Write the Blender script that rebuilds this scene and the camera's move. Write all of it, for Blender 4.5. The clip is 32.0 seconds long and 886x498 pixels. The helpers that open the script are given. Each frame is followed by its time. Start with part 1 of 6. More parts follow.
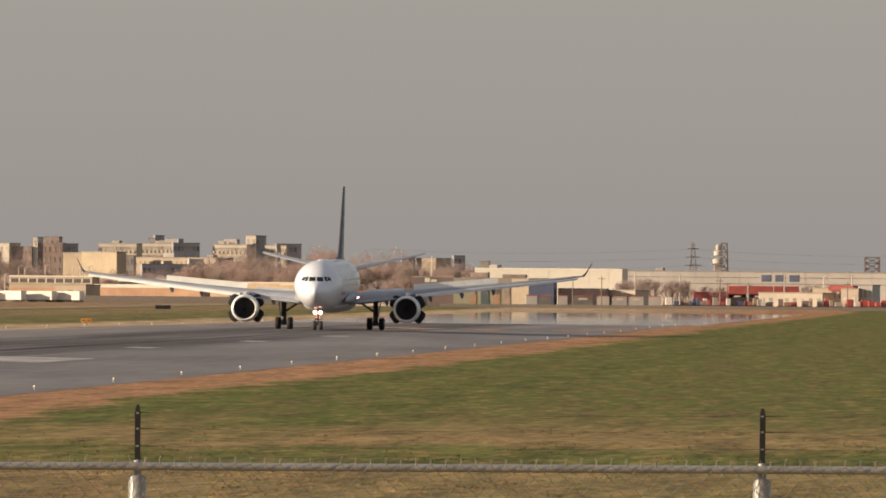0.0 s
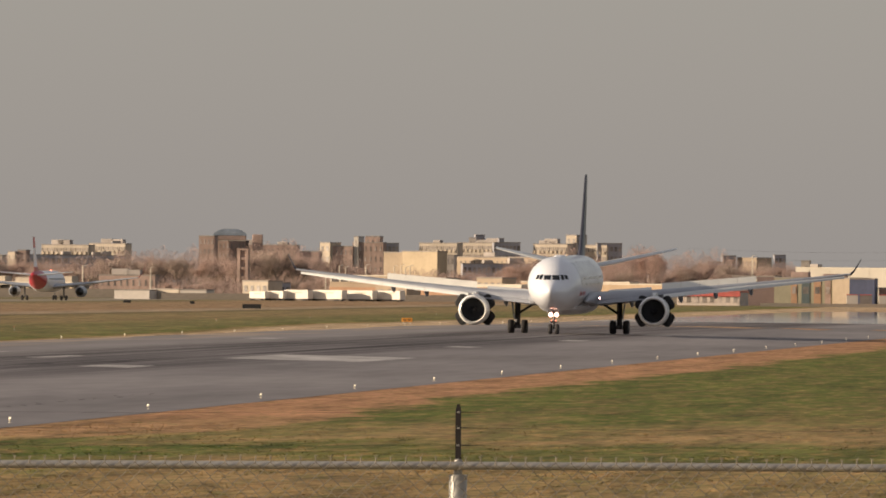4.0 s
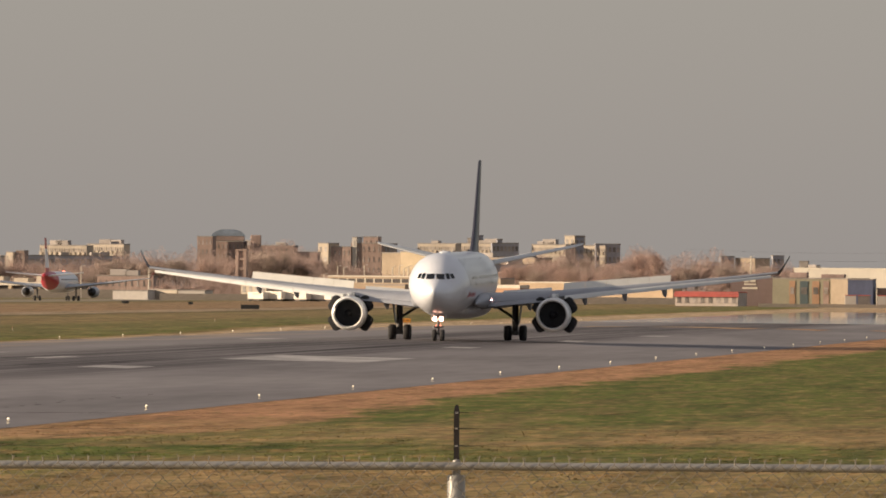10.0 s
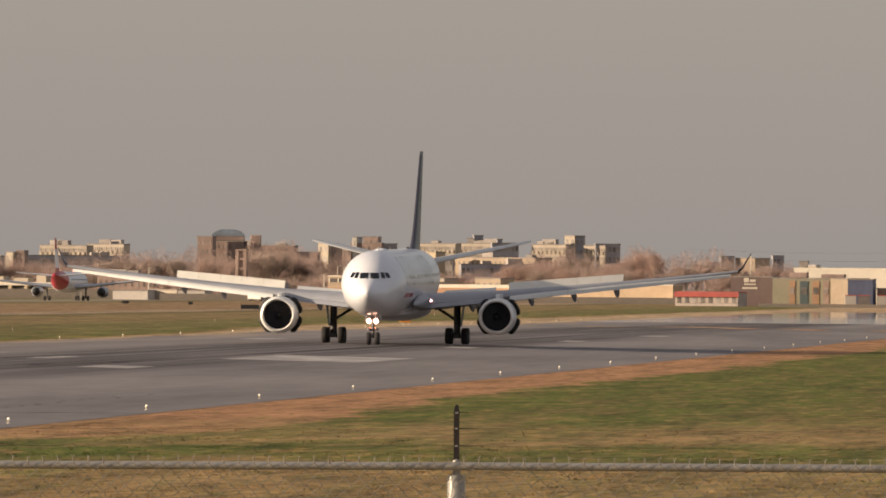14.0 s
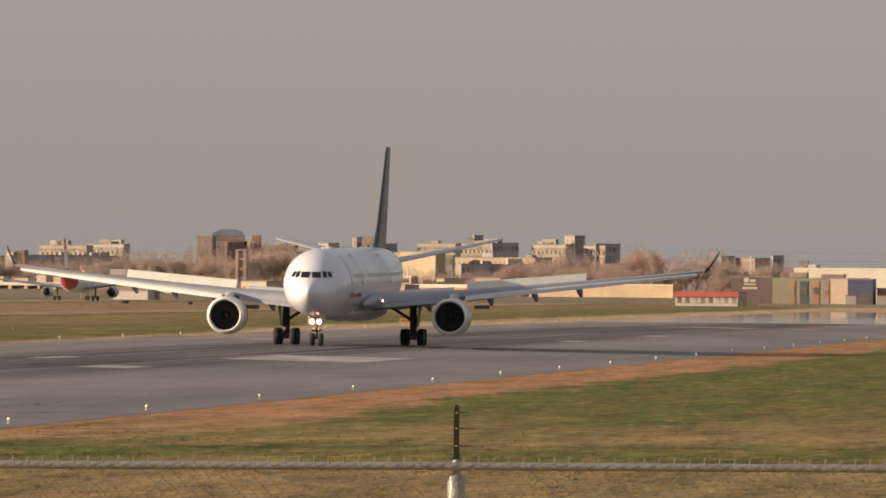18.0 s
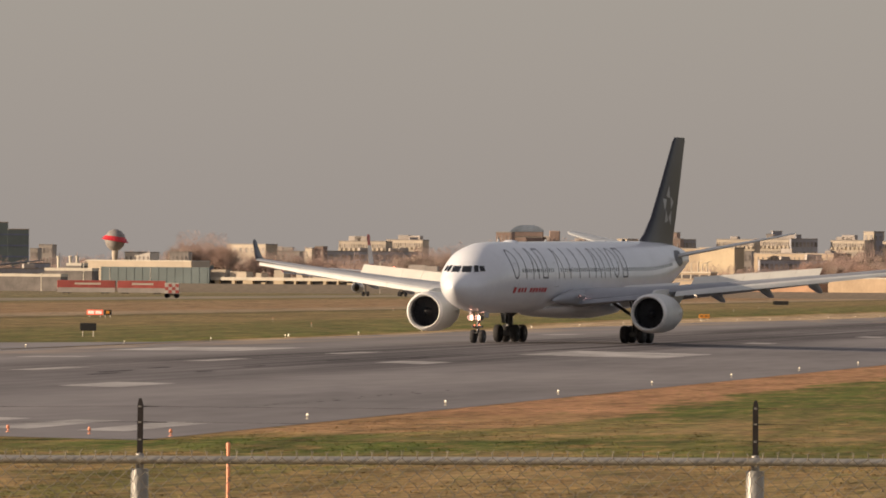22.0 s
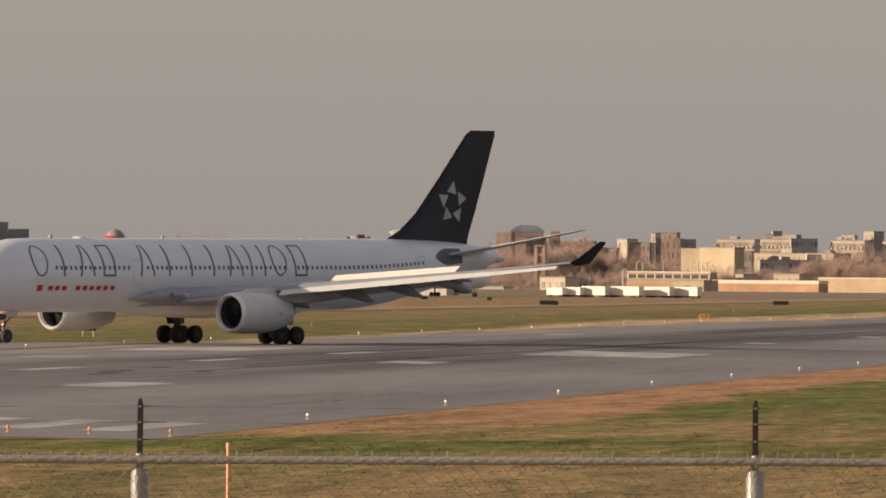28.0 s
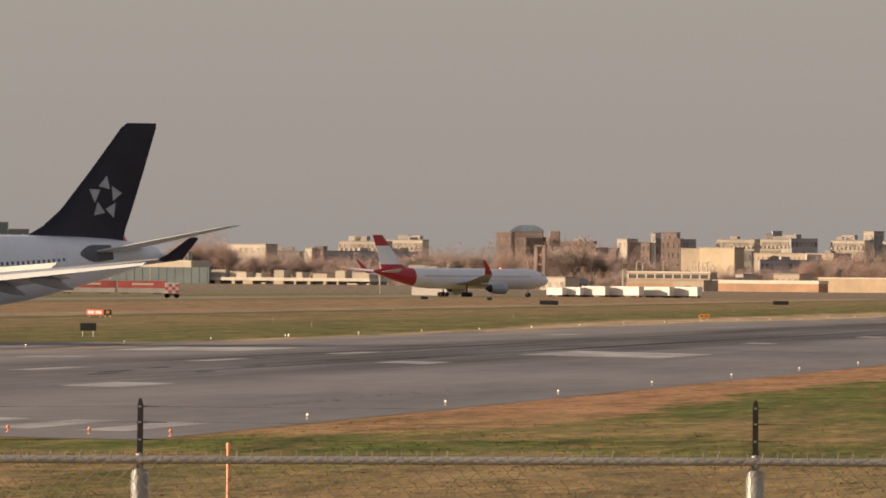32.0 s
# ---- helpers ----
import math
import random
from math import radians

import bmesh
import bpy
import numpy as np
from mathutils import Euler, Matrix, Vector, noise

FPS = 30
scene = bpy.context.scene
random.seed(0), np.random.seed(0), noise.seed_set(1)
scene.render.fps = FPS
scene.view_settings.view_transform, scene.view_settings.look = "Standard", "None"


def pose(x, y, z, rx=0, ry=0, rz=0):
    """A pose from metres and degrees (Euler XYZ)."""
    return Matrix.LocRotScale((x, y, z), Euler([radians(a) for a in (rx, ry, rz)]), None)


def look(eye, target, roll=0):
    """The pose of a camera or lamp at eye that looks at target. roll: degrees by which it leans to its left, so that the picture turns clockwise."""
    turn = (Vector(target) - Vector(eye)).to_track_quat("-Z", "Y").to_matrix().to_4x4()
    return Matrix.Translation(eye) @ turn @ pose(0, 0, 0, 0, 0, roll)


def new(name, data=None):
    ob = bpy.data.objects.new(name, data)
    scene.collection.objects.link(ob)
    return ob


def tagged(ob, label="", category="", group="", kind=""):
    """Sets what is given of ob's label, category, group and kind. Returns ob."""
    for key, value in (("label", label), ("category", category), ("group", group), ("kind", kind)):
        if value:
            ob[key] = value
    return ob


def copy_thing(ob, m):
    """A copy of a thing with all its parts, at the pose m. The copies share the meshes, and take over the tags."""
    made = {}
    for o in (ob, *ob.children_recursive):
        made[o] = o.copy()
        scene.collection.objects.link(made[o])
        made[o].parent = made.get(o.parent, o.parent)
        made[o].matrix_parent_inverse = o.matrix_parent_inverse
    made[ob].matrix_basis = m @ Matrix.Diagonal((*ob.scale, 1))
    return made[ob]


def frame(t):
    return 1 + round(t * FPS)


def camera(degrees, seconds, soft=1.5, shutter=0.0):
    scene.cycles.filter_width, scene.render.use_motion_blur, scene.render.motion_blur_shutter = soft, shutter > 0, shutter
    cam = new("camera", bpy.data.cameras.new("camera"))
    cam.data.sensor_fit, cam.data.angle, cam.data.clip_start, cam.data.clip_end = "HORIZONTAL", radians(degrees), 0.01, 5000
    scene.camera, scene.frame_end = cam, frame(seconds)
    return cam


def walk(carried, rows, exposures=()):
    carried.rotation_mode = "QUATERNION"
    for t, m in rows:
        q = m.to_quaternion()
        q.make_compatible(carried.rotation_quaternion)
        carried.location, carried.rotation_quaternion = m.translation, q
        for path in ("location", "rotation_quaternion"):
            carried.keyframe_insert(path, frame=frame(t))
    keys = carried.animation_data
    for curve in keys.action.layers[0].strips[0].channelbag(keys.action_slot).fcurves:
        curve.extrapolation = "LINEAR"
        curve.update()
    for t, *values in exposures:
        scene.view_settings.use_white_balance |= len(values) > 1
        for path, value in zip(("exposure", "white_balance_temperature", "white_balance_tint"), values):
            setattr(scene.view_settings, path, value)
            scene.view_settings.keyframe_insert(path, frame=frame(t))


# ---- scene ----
EYE = (0.0, 0.0, 5.98)
FOCAL = 23317.0
cam = camera(3.8518, 32.0, soft=1.8)
ROLL = 0.51


def aim(dx, dy):
    """Camera pose for a pan of dx to the left and a nod of dy, in units of 1/23317 rad."""
    c, s = math.cos(radians(ROLL)), math.sin(radians(ROLL))
    turn, nod = dx * c + dy * s, -dx * s + dy * c
    return look(EYE, (-turn, FOCAL, EYE[2] + 56.4 + nod), ROLL)


PAN = [(0, -564.5, 0), (2.15, -564.5, 0), (2.35, -559, 0), (2.5, -546, 0), (2.75, -485, -0.5), (3, -394, -1), (3.25, -288, -2), (3.5, -179.5, -2.7),
       (3.75, -62, -2), (3.92, -3, -1), (4, 3, -1), (4.2, 1, 0), (4.5, 0, 0), (18, 0, 0), (18.3, 0, -1), (18.5, 3, -4.5), (18.75, 36, -8), (19, 96, -10.5),
       (19.5, 265, -13.5), (20, 396, -15), (20.25, 457, -14), (20.5, 507, -12), (20.7, 525, -9.5), (20.9, 529, -7.6), (21.1, 529, -7.4), (32, 529, -7.4)]
walk(cam, [(t, aim(dx, dy)) for t, dx, dy in PAN], [(0, 0.5, 6250, 7), (4, 0.47, 6320, 8), (12, 0.47, 6400, 9), (14, 0.48, 6500, 10), (24, 0.49, 6500, 10), (32, 0.51, 6500, 10)])

# ---- light ----
SUN_TO = Vector((-0.96, -0.19, 0.2)).normalized()
world = bpy.data.worlds.new("world")
scene.world = world
world.use_nodes = True
wn = world.node_tree
wn.nodes.clear()
sky = wn.nodes.new("ShaderNodeTexSky")
sky.sky_type, sky.sun_disc = "NISHITA", False
sky.sun_elevation, sky.sun_rotation = math.asin(SUN_TO.z), math.atan2(SUN_TO.x, SUN_TO.y)
sky.air_density, sky.dust_density, sky.ozone_density = 1.0, 1.0, 1.0
hsv = wn.nodes.new("ShaderNodeHueSaturation")
hsv.inputs["Saturation"].default_value = 0.8
bg = wn.nodes.new("ShaderNodeBackground")
bg.inputs["Strength"].default_value = 0.105
wout = wn.nodes.new("ShaderNodeOutputWorld")
wn.links.new(sky.outputs[0], hsv.inputs["Color"])
veil = wn.nodes.new("ShaderNodeMix")
veil.data_type = "RGBA"
veil.inputs[0].default_value = 0.72
veil.inputs[7].default_value = (2.35, 2.11, 2.1, 1)     # even evening haze over the whole sky
wn.links.new(hsv.outputs[0], veil.inputs[6])
wn.links.new(veil.outputs[2], bg.inputs[0])
wn.links.new(bg.outputs[0], wout.inputs[0])
sun = new("sun", bpy.data.lights.new("sun", "SUN"))
sun.data.energy, sun.data.angle, sun.data.color = 5.0, radians(0.6), (1.0, 0.78, 0.55)
sun.matrix_world = look(SUN_TO * 100, (0, 0, 0))
scene.view_settings.exposure = 0.5


# ---- materials ----
def mat(name, color, rough=0.6, metal=0.0, vary=0.0, scale=1.0, stretch=(1, 1, 1), bump=0.0, emit=0.0, second=None, spread=0.0, coat=0.0, spec=0.5):
    """A node material: base colour mixed towards `second` by a two-scale noise; spread: colour change from object to object."""
    m = bpy.data.materials.new(name)
    m.use_nodes = True
    nt = m.node_tree
    b = nt.nodes["Principled BSDF"]
    b.inputs["Base Color"].default_value = (*color, 1)
    b.inputs["Roughness"].default_value, b.inputs["Metallic"].default_value = rough, metal
    b.inputs["Coat Weight"].default_value = coat
    b.inputs["Specular IOR Level"].default_value = spec
    if emit:
        b.inputs["Emission Color"].default_value = (*color, 1)
        b.inputs["Emission Strength"].default_value = emit
    if vary or second or spread:
        tc = nt.nodes.new("ShaderNodeTexCoord")
        mp = nt.nodes.new("ShaderNodeMapping")
        mp.inputs["Scale"].default_value = stretch
        nt.links.new(tc.outputs["Object"], mp.inputs[0])
        big, fine = nt.nodes.new("ShaderNodeTexNoise"), nt.nodes.new("ShaderNodeTexNoise")
        big.inputs["Scale"].default_value, fine.inputs["Scale"].default_value = scale, scale * 9
        big.inputs["Detail"].default_value, fine.inputs["Detail"].default_value = 5, 3
        add = nt.nodes.new("ShaderNodeMath")
        add.operation = "MULTIPLY_ADD"
        nt.links.new(mp.outputs[0], big.inputs[0]), nt.links.new(mp.outputs[0], fine.inputs[0])
        add.inputs[1].default_value = 0.4
        nt.links.new(fine.outputs[0], add.inputs[0]), nt.links.new(big.outputs[0], add.inputs[2])
        ramp = nt.nodes.new("ShaderNodeValToRGB")
        ramp.color_ramp.elements[0].position, ramp.color_ramp.elements[1].position = 0.5, 0.9
        lo = tuple(c * (1 - vary) for c in color)
        hi = second or tuple(min(1, c * (1 + vary)) for c in color)
        ramp.color_ramp.elements[0].color, ramp.color_ramp.elements[1].color = (*lo, 1), (*hi, 1)
        nt.links.new(add.outputs[0], ramp.inputs[0])
        last = ramp.outputs[0]
        if spread:
            info = nt.nodes.new("ShaderNodeObjectInfo")
            span = nt.nodes.new("ShaderNodeMapRange")
            span.inputs["To Min"].default_value, span.inputs["To Max"].default_value = 1 - spread, 1 + spread
            nt.links.new(info.outputs["Random"], span.inputs["Value"])
            hs = nt.nodes.new("ShaderNodeHueSaturation")
            nt.links.new(span.outputs[0], hs.inputs["Value"]), nt.links.new(last, hs.inputs["Color"])
            last = hs.outputs[0]
        nt.links.new(last, b.inputs["Base Color"])
        if bump:
            bp = nt.nodes.new("ShaderNodeBump")
            bp.inputs["Strength"].default_value, bp.inputs["Distance"].default_value = 0.6, bump
            nt.links.new(add.outputs[0], bp.inputs["Height"]), nt.links.new(bp.outputs[0], b.inputs["Normal"])
    return m


# ---- mesh tools ----
def copy_at(ob, m):
    """A copy of a thing at the pose and scale of m."""
    return copy_thing(ob, m @ Matrix.Diagonal((1 / ob.scale[0], 1 / ob.scale[1], 1 / ob.scale[2], 1)))


def mesh_of(name, bm, material, smooth=False):
    bmesh.ops.recalc_face_normals(bm, faces=bm.faces[:])
    me = bpy.data.meshes.new(name)
    bm.to_mesh(me)
    bm.free()
    me.materials.append(material)
    if smooth:
        me.shade_smooth()
        me.set_sharp_from_angle(angle=radians(38))
    return me


def part(name, bm, material, parent, label="", smooth=False, m=None):
    """Links bm as one mesh object under a thing or part."""
    ob = new(name, mesh_of(name, bm, material, smooth))
    ob.parent = parent
    if m is not None:
        ob.matrix_basis = m
    return tagged(ob, label) if label else ob


def thing(name, m, label, category, group="", kind=""):
    ob = new(name)
    ob.empty_display_size = 0.3
    ob.matrix_basis = m
    return tagged(ob, label, category, group, kind)


def solid(name, bm, material, label="", category="", group="", kind="", m=None, smooth=False):
    ob = new(name, mesh_of(name, bm, material, smooth))
    if m is not None:
        ob.matrix_basis = m
    return tagged(ob, label, category, group, kind)


def box(x0, x1, y0, y1, z0, z1, bm=None, bevel=0.0):
    fresh = bmesh.new()
    bmesh.ops.create_cube(fresh, size=1)
    for v in fresh.verts:
        v.co = ((x0 + x1) / 2 + v.co.x * (x1 - x0), (y0 + y1) / 2 + v.co.y * (y1 - y0), (z0 + z1) / 2 + v.co.z * (z1 - z0))
    if bevel:
        bmesh.ops.bevel(fresh, geom=fresh.edges[:], offset=bevel, segments=1, affect="EDGES")
    return join(bm, fresh)


def join(bm, fresh):
    if bm is None:
        return fresh
    base = [bm.verts.new(v.co) for v in fresh.verts]
    fresh.verts.index_update()
    for f in fresh.faces:
        bm.faces.new([base[v.index] for v in f.verts])
    fresh.free()
    return bm


def loft(rings, bm=None, closed=True, caps=True):
    """A skin over rings of equally many points."""
    bm = bm or bmesh.new()
    rows = [[bm.verts.new(p) for p in r] for r in rings]
    n = len(rows[0])
    for a, b in zip(rows, rows[1:]):
        for i in range(n if closed else n - 1):
            j = (i + 1) % n
            bm.faces.new((a[i], a[j], b[j], b[i]))
    if caps and closed:
        bm.faces.new(rows[0][::-1]), bm.faces.new(rows[-1])
    return bm


def ring(centre, axis, radius, n=16, flat=1.0):
    """n points round centre in the plane across axis ('x', 'y', 'z' or a vector)."""
    a = {"x": Vector((1, 0, 0)), "y": Vector((0, 1, 0)), "z": Vector((0, 0, 1))}.get(axis) if isinstance(axis, str) else Vector(axis).normalized()
    u = a.cross(Vector((0, 0, 1)) if abs(a.z) < 0.9 else Vector((0, 1, 0))).normalized()
    w = u.cross(a)
    return [Vector(centre) + u * radius * math.cos(2 * math.pi * i / n) + w * radius * flat * math.sin(2 * math.pi * i / n) for i in range(n)]


def rod(a, b, r0, r1=None, n=10, bm=None):
    a, b = Vector(a), Vector(b)
    return loft([ring(a, b - a, r0, n), ring(b, b - a, r0 if r1 is None else r1, n)], bm)


def turned(profile, axis="x", n=24, bm=None, origin=(0, 0, 0)):
    """A turned body: profile of (along, radius)."""
    o = Vector(origin)
    e = {"x": Vector((1, 0, 0)), "y": Vector((0, 1, 0)), "z": Vector((0, 0, 1))}[axis]
    return loft([ring(o + e * d, axis, max(r, 0.004), n) for d, r in profile], bm)


def prism(outline, z0, z1, bm=None):
    """An upright prism over an outline in x, y."""
    return loft([[(x, y, z0) for x, y in outline], [(x, y, z1) for x, y in outline]], bm)

WHITE_PAINT = mat("white_paint", (0.76, 0.775, 0.825), 0.28, vary=0.05, scale=0.35, coat=0.3)
GREY_PAINT = mat("grey_paint", (0.55, 0.56, 0.58), 0.4, vary=0.08, scale=0.6)
WING_GREY = mat("wing_grey", (0.31, 0.32, 0.355), 0.42, vary=0.1, scale=0.5)
CREAM_PANEL = mat("spoiler_cream", (0.74, 0.71, 0.64), 0.45, vary=0.07, scale=0.8)
PALE_WING = mat("pale_wing", (0.66, 0.66, 0.64), 0.38, vary=0.07, scale=0.8)
BLACK_PAINT = mat("black_paint", (0.019, 0.016, 0.028), 0.32, vary=0.2, scale=0.4, spec=0.25)
DARK_METAL = mat("dark_metal", (0.03, 0.03, 0.033), 0.5, 0.3, vary=0.3, scale=3)
BRIGHT_METAL = mat("bright_metal", (0.86, 0.84, 0.81), 0.35, 0.25, vary=0.1, scale=2)
STRUT_GREY = mat("strut_grey", (0.085, 0.082, 0.085), 0.45, 0.3, vary=0.2, scale=4)
RUBBER = mat("rubber", (0.032, 0.03, 0.032), 0.8, vary=0.3, scale=4)
DARK_GLASS = mat("dark_glass", (0.01, 0.012, 0.016), 0.08)
CABIN_PANE = mat("cabin_glass", (0.12, 0.12, 0.13), 0.15)
INTAKE = mat("intake_lining", (0.07, 0.07, 0.078), 0.5, vary=0.2, scale=3)
LETTER_GREY = mat("letter_grey", (0.09, 0.09, 0.12), 0.4)
RED_PAINT = mat("red_paint", (0.55, 0.03, 0.04), 0.35, vary=0.1, scale=1)
STAR_SILVER = mat("silver_paint", (0.36, 0.36, 0.39), 0.35, 0.2, vary=0.15, scale=1.5)
LAMP_WARM = mat("lamp_warm", (1.0, 0.52, 0.37), 0.3, emit=6.5)
LAMP_RED = mat("lamp_red", (1.0, 0.22, 0.12), 0.3, emit=3.0)
LAMP_PINK = mat("lamp_pink", (1.0, 0.55, 0.5), 0.3, emit=6.0)
# bare tail plate; also the shade painted onto the second jet's wings
PLATE_AND_SHADE = mat("bare_plate_and_wing_shade", (0.1, 0.1, 0.115), 0.5, vary=0.15, scale=2)
FAN = mat("fan_titanium", (0.024, 0.024, 0.028), 0.55, 0.3, vary=0.2, scale=3)


# ---- ground and runway ----
TH = 4.052
RUN = pose(0, 0, 0, 0, 0, 90 - TH)      # local x runs along the runway, y across it, away from the camera
NEAR, MID, FAR = 54.0, 86.6, 117.2


def on_run(s, p, z=0.0):
    return RUN @ Vector((s, p, z))


def rise(s, p):
    """Height of the ground: a flat field, a crowned runway, a mound at the camera."""
    if p < NEAR:
        z = 0.0
    elif p < MID:
        z = 0.55 * (p - NEAR) / (MID - NEAR)
    elif p < FAR:
        z = 0.55 - 0.15 * (p - MID) / (FAR - MID)
    else:
        z = 0.4
    flat = min(1, max(0, (s - 1620) / 160))      # the crown dies out towards the far end
    z = z * (1 - flat) + 0.15 * flat
    bank = max(min(1, max(0, (p - 120) / 30)), min(1, max(0, (s - 2920) / 120)))
    z = z * (1 - bank) + 0.4 * bank
    r = math.hypot(s, p)
    k = min(1, max(0, (190 - r) / 120))
    return z + 2.75 * k * k * (3 - 2 * k)


def sheet(ss, ps, lift, name, material, label, category, edge=None):
    bm = bmesh.new()
    rows = [[bm.verts.new((s, p, rise(s, p) + lift)) for p in ps] for s in ss]
    for a, b in zip(rows, rows[1:]):
        for i in range(len(ps) - 1):
            bm.faces.new((a[i], b[i], b[i + 1], a[i + 1]))
    return solid(name, bm, material, label, category, kind="structure", m=RUN, smooth=False)


def grass_material():
    m = bpy.data.materials.new("grass")
    m.use_nodes = True
    nt = m.node_tree
    b = nt.nodes["Principled BSDF"]
    b.inputs["Roughness"].default_value = 0.95
    b.inputs["Specular IOR Level"].default_value = 0.1
    tc = nt.nodes.new("ShaderNodeTexCoord")
    sep = nt.nodes.new("ShaderNodeSeparateXYZ")
    nt.links.new(tc.outputs["Object"], sep.inputs[0])

    def noise_at(sx, sy, detail=6):
        mp = nt.nodes.new("ShaderNodeMapping")
        mp.inputs["Scale"].default_value = (sx, sy, 1)
        nt.links.new(tc.outputs["Object"], mp.inputs[0])
        n = nt.nodes.new("ShaderNodeTexNoise")
        n.inputs["Detail"].default_value, n.inputs["Scale"].default_value = detail, 1
        n.inputs["Roughness"].default_value = 0.65
        nt.links.new(mp.outputs[0], n.inputs[0])
        return n.outputs[0]

    def math_node(op, x, y, z=None):
        n = nt.nodes.new("ShaderNodeMath")
        n.operation = op
        for i, q in enumerate((x, y, z)):
            if q is None:
                continue
            if isinstance(q, (int, float)):
                n.inputs[i].default_value = q
            else:
                nt.links.new(q, n.inputs[i])
        return n.outputs[0]

    large, mid, fine = noise_at(0.006, 0.05), noise_at(0.035, 0.3), noise_at(0.25, 1.7, 8)
    # distance across the runway, wandering by the large noise
    across = math_node("MULTIPLY_ADD", large, 8.0, math_node("ADD", sep.outputs[1], -4.0))
    end = nt.nodes.new("ShaderNodeMapRange")     # no rust-brown verge beyond the runway's end
    end.inputs["From Min"].default_value, end.inputs["From Max"].default_value = 458, 500
    end.inputs["To Min"].default_value, end.inputs["To Max"].default_value = -11, 0
    nt.links.new(sep.outputs[0], end.inputs["Value"])
    across = math_node("ADD", across, end.outputs[0])
    verge = nt.nodes.new("ShaderNodeMapRange")   # the straw verge of the far side begins well down the runway
    verge.inputs["From Min"].default_value, verge.inputs["From Max"].default_value = 1250, 1650
    verge.inputs["To Min"].default_value, verge.inputs["To Max"].default_value = 10, -4
    nt.links.new(sep.outputs[0], verge.inputs["Value"])
    across = math_node("MULTIPLY_ADD", verge.outputs[0], math_node("GREATER_THAN", sep.outputs[1], 100.0), across)
    across = math_node("MULTIPLY_ADD", noise_at(0.05, 0.25, 8), 16.0, math_node("ADD", across, -8.0))
    span = nt.nodes.new("ShaderNodeMapRange")
    span.inputs["From Min"].default_value, span.inputs["From Max"].default_value = 0, 200
    nt.links.new(across, span.inputs["Value"])
    ramp = nt.nodes.new("ShaderNodeValToRGB")
    cr = ramp.color_ramp
    green, olive, brown, rust, straw = (0.115, 0.14, 0.026), (0.18, 0.157, 0.053), (0.3, 0.202, 0.088), (0.43, 0.225, 0.12), (0.56, 0.41, 0.26)
    stops = [(0, olive), (0.13, brown), (0.15, olive), (0.158, green), (0.172, green), (0.182, brown), (0.2, olive), (0.208, green), (0.224, green), (0.234, rust), (0.29, rust),
             (0.58, straw), (0.625, straw), (0.645, brown), (0.66, green), (0.7, (0.22, 0.19, 0.08)), (0.76, (0.39, 0.25, 0.145)), (0.86, (0.32, 0.23, 0.12)), (0.92, (0.25, 0.21, 0.095)), (1.0, (0.25, 0.205, 0.1))]
    cr.elements[0].position, cr.elements[0].color = stops[0][0], (*stops[0][1], 1)
    cr.elements[1].position, cr.elements[1].color = stops[-1][0], (*stops[-1][1], 1)
    for x, c in stops[1:-1]:
        e = cr.elements.new(x)
        e.color = (*c, 1)
    nt.links.new(span.outputs[0], ramp.inputs[0])
    # the far field: olive turf, a narrow pale track, brown meadow, olive again
    wide = nt.nodes.new("ShaderNodeMapRange")
    wide.inputs["From Min"].default_value, wide.inputs["From Max"].default_value = 130, 390
    nt.links.new(math_node("MULTIPLY_ADD", noise_at(0.012, 0.03), 7.0, math_node("ADD", sep.outputs[1], -3.5)), wide.inputs["Value"])
    beyond = nt.nodes.new("ShaderNodeValToRGB")
    bands = [(0.0, (0.155, 0.15, 0.05)), (0.09, (0.175, 0.16, 0.06)), (0.14, (0.26, 0.19, 0.09)), (0.23, (0.25, 0.19, 0.09)), (0.255, (0.12, 0.1, 0.045)), (0.285, (0.4, 0.3, 0.21)), (0.32, (0.38, 0.28, 0.19)),
             (0.34, (0.34, 0.215, 0.125)), (0.56, (0.33, 0.22, 0.125)), (0.64, (0.2, 0.17, 0.08)), (0.8, (0.19, 0.165, 0.08)), (1.0, (0.26, 0.215, 0.13))]
    beyond.color_ramp.elements[0].color, beyond.color_ramp.elements[1].color = (*bands[0][1], 1), (*bands[-1][1], 1)
    for x, c in bands[1:-1]:
        beyond.color_ramp.elements.new(x).color = (*c, 1)
    nt.links.new(wide.outputs[0], beyond.inputs[0])
    past = nt.nodes.new("ShaderNodeMapRange")
    past.inputs["From Min"].default_value, past.inputs["From Max"].default_value = 133, 139
    nt.links.new(across, past.inputs["Value"])
    field = nt.nodes.new("ShaderNodeMix")
    field.data_type = "RGBA"
    nt.links.new(past.outputs[0], field.inputs[0]), nt.links.new(ramp.outputs[0], field.inputs[6]), nt.links.new(beyond.outputs[0], field.inputs[7])
    # greener turf along the runway, away from its end
    lush = nt.nodes.new("ShaderNodeMapRange")
    lush.inputs["From Min"].default_value, lush.inputs["From Max"].default_value = 490, 640
    nt.links.new(math_node("MULTIPLY_ADD", large, 240.0, math_node("ADD", sep.outputs[0], -120.0)), lush.inputs["Value"])
    strip = nt.nodes.new("ShaderNodeMapRange")
    strip.inputs["From Min"].default_value, strip.inputs["From Max"].default_value = 46.5, 43.5
    nt.links.new(across, strip.inputs["Value"])
    patch = nt.nodes.new("ShaderNodeMapRange")
    patch.inputs["From Min"].default_value, patch.inputs["From Max"].default_value = 0.3, 0.55
    patch.inputs["To Min"].default_value = 0.35
    nt.links.new(mid, patch.inputs["Value"])
    turf = nt.nodes.new("ShaderNodeMix")
    turf.data_type = "RGBA"
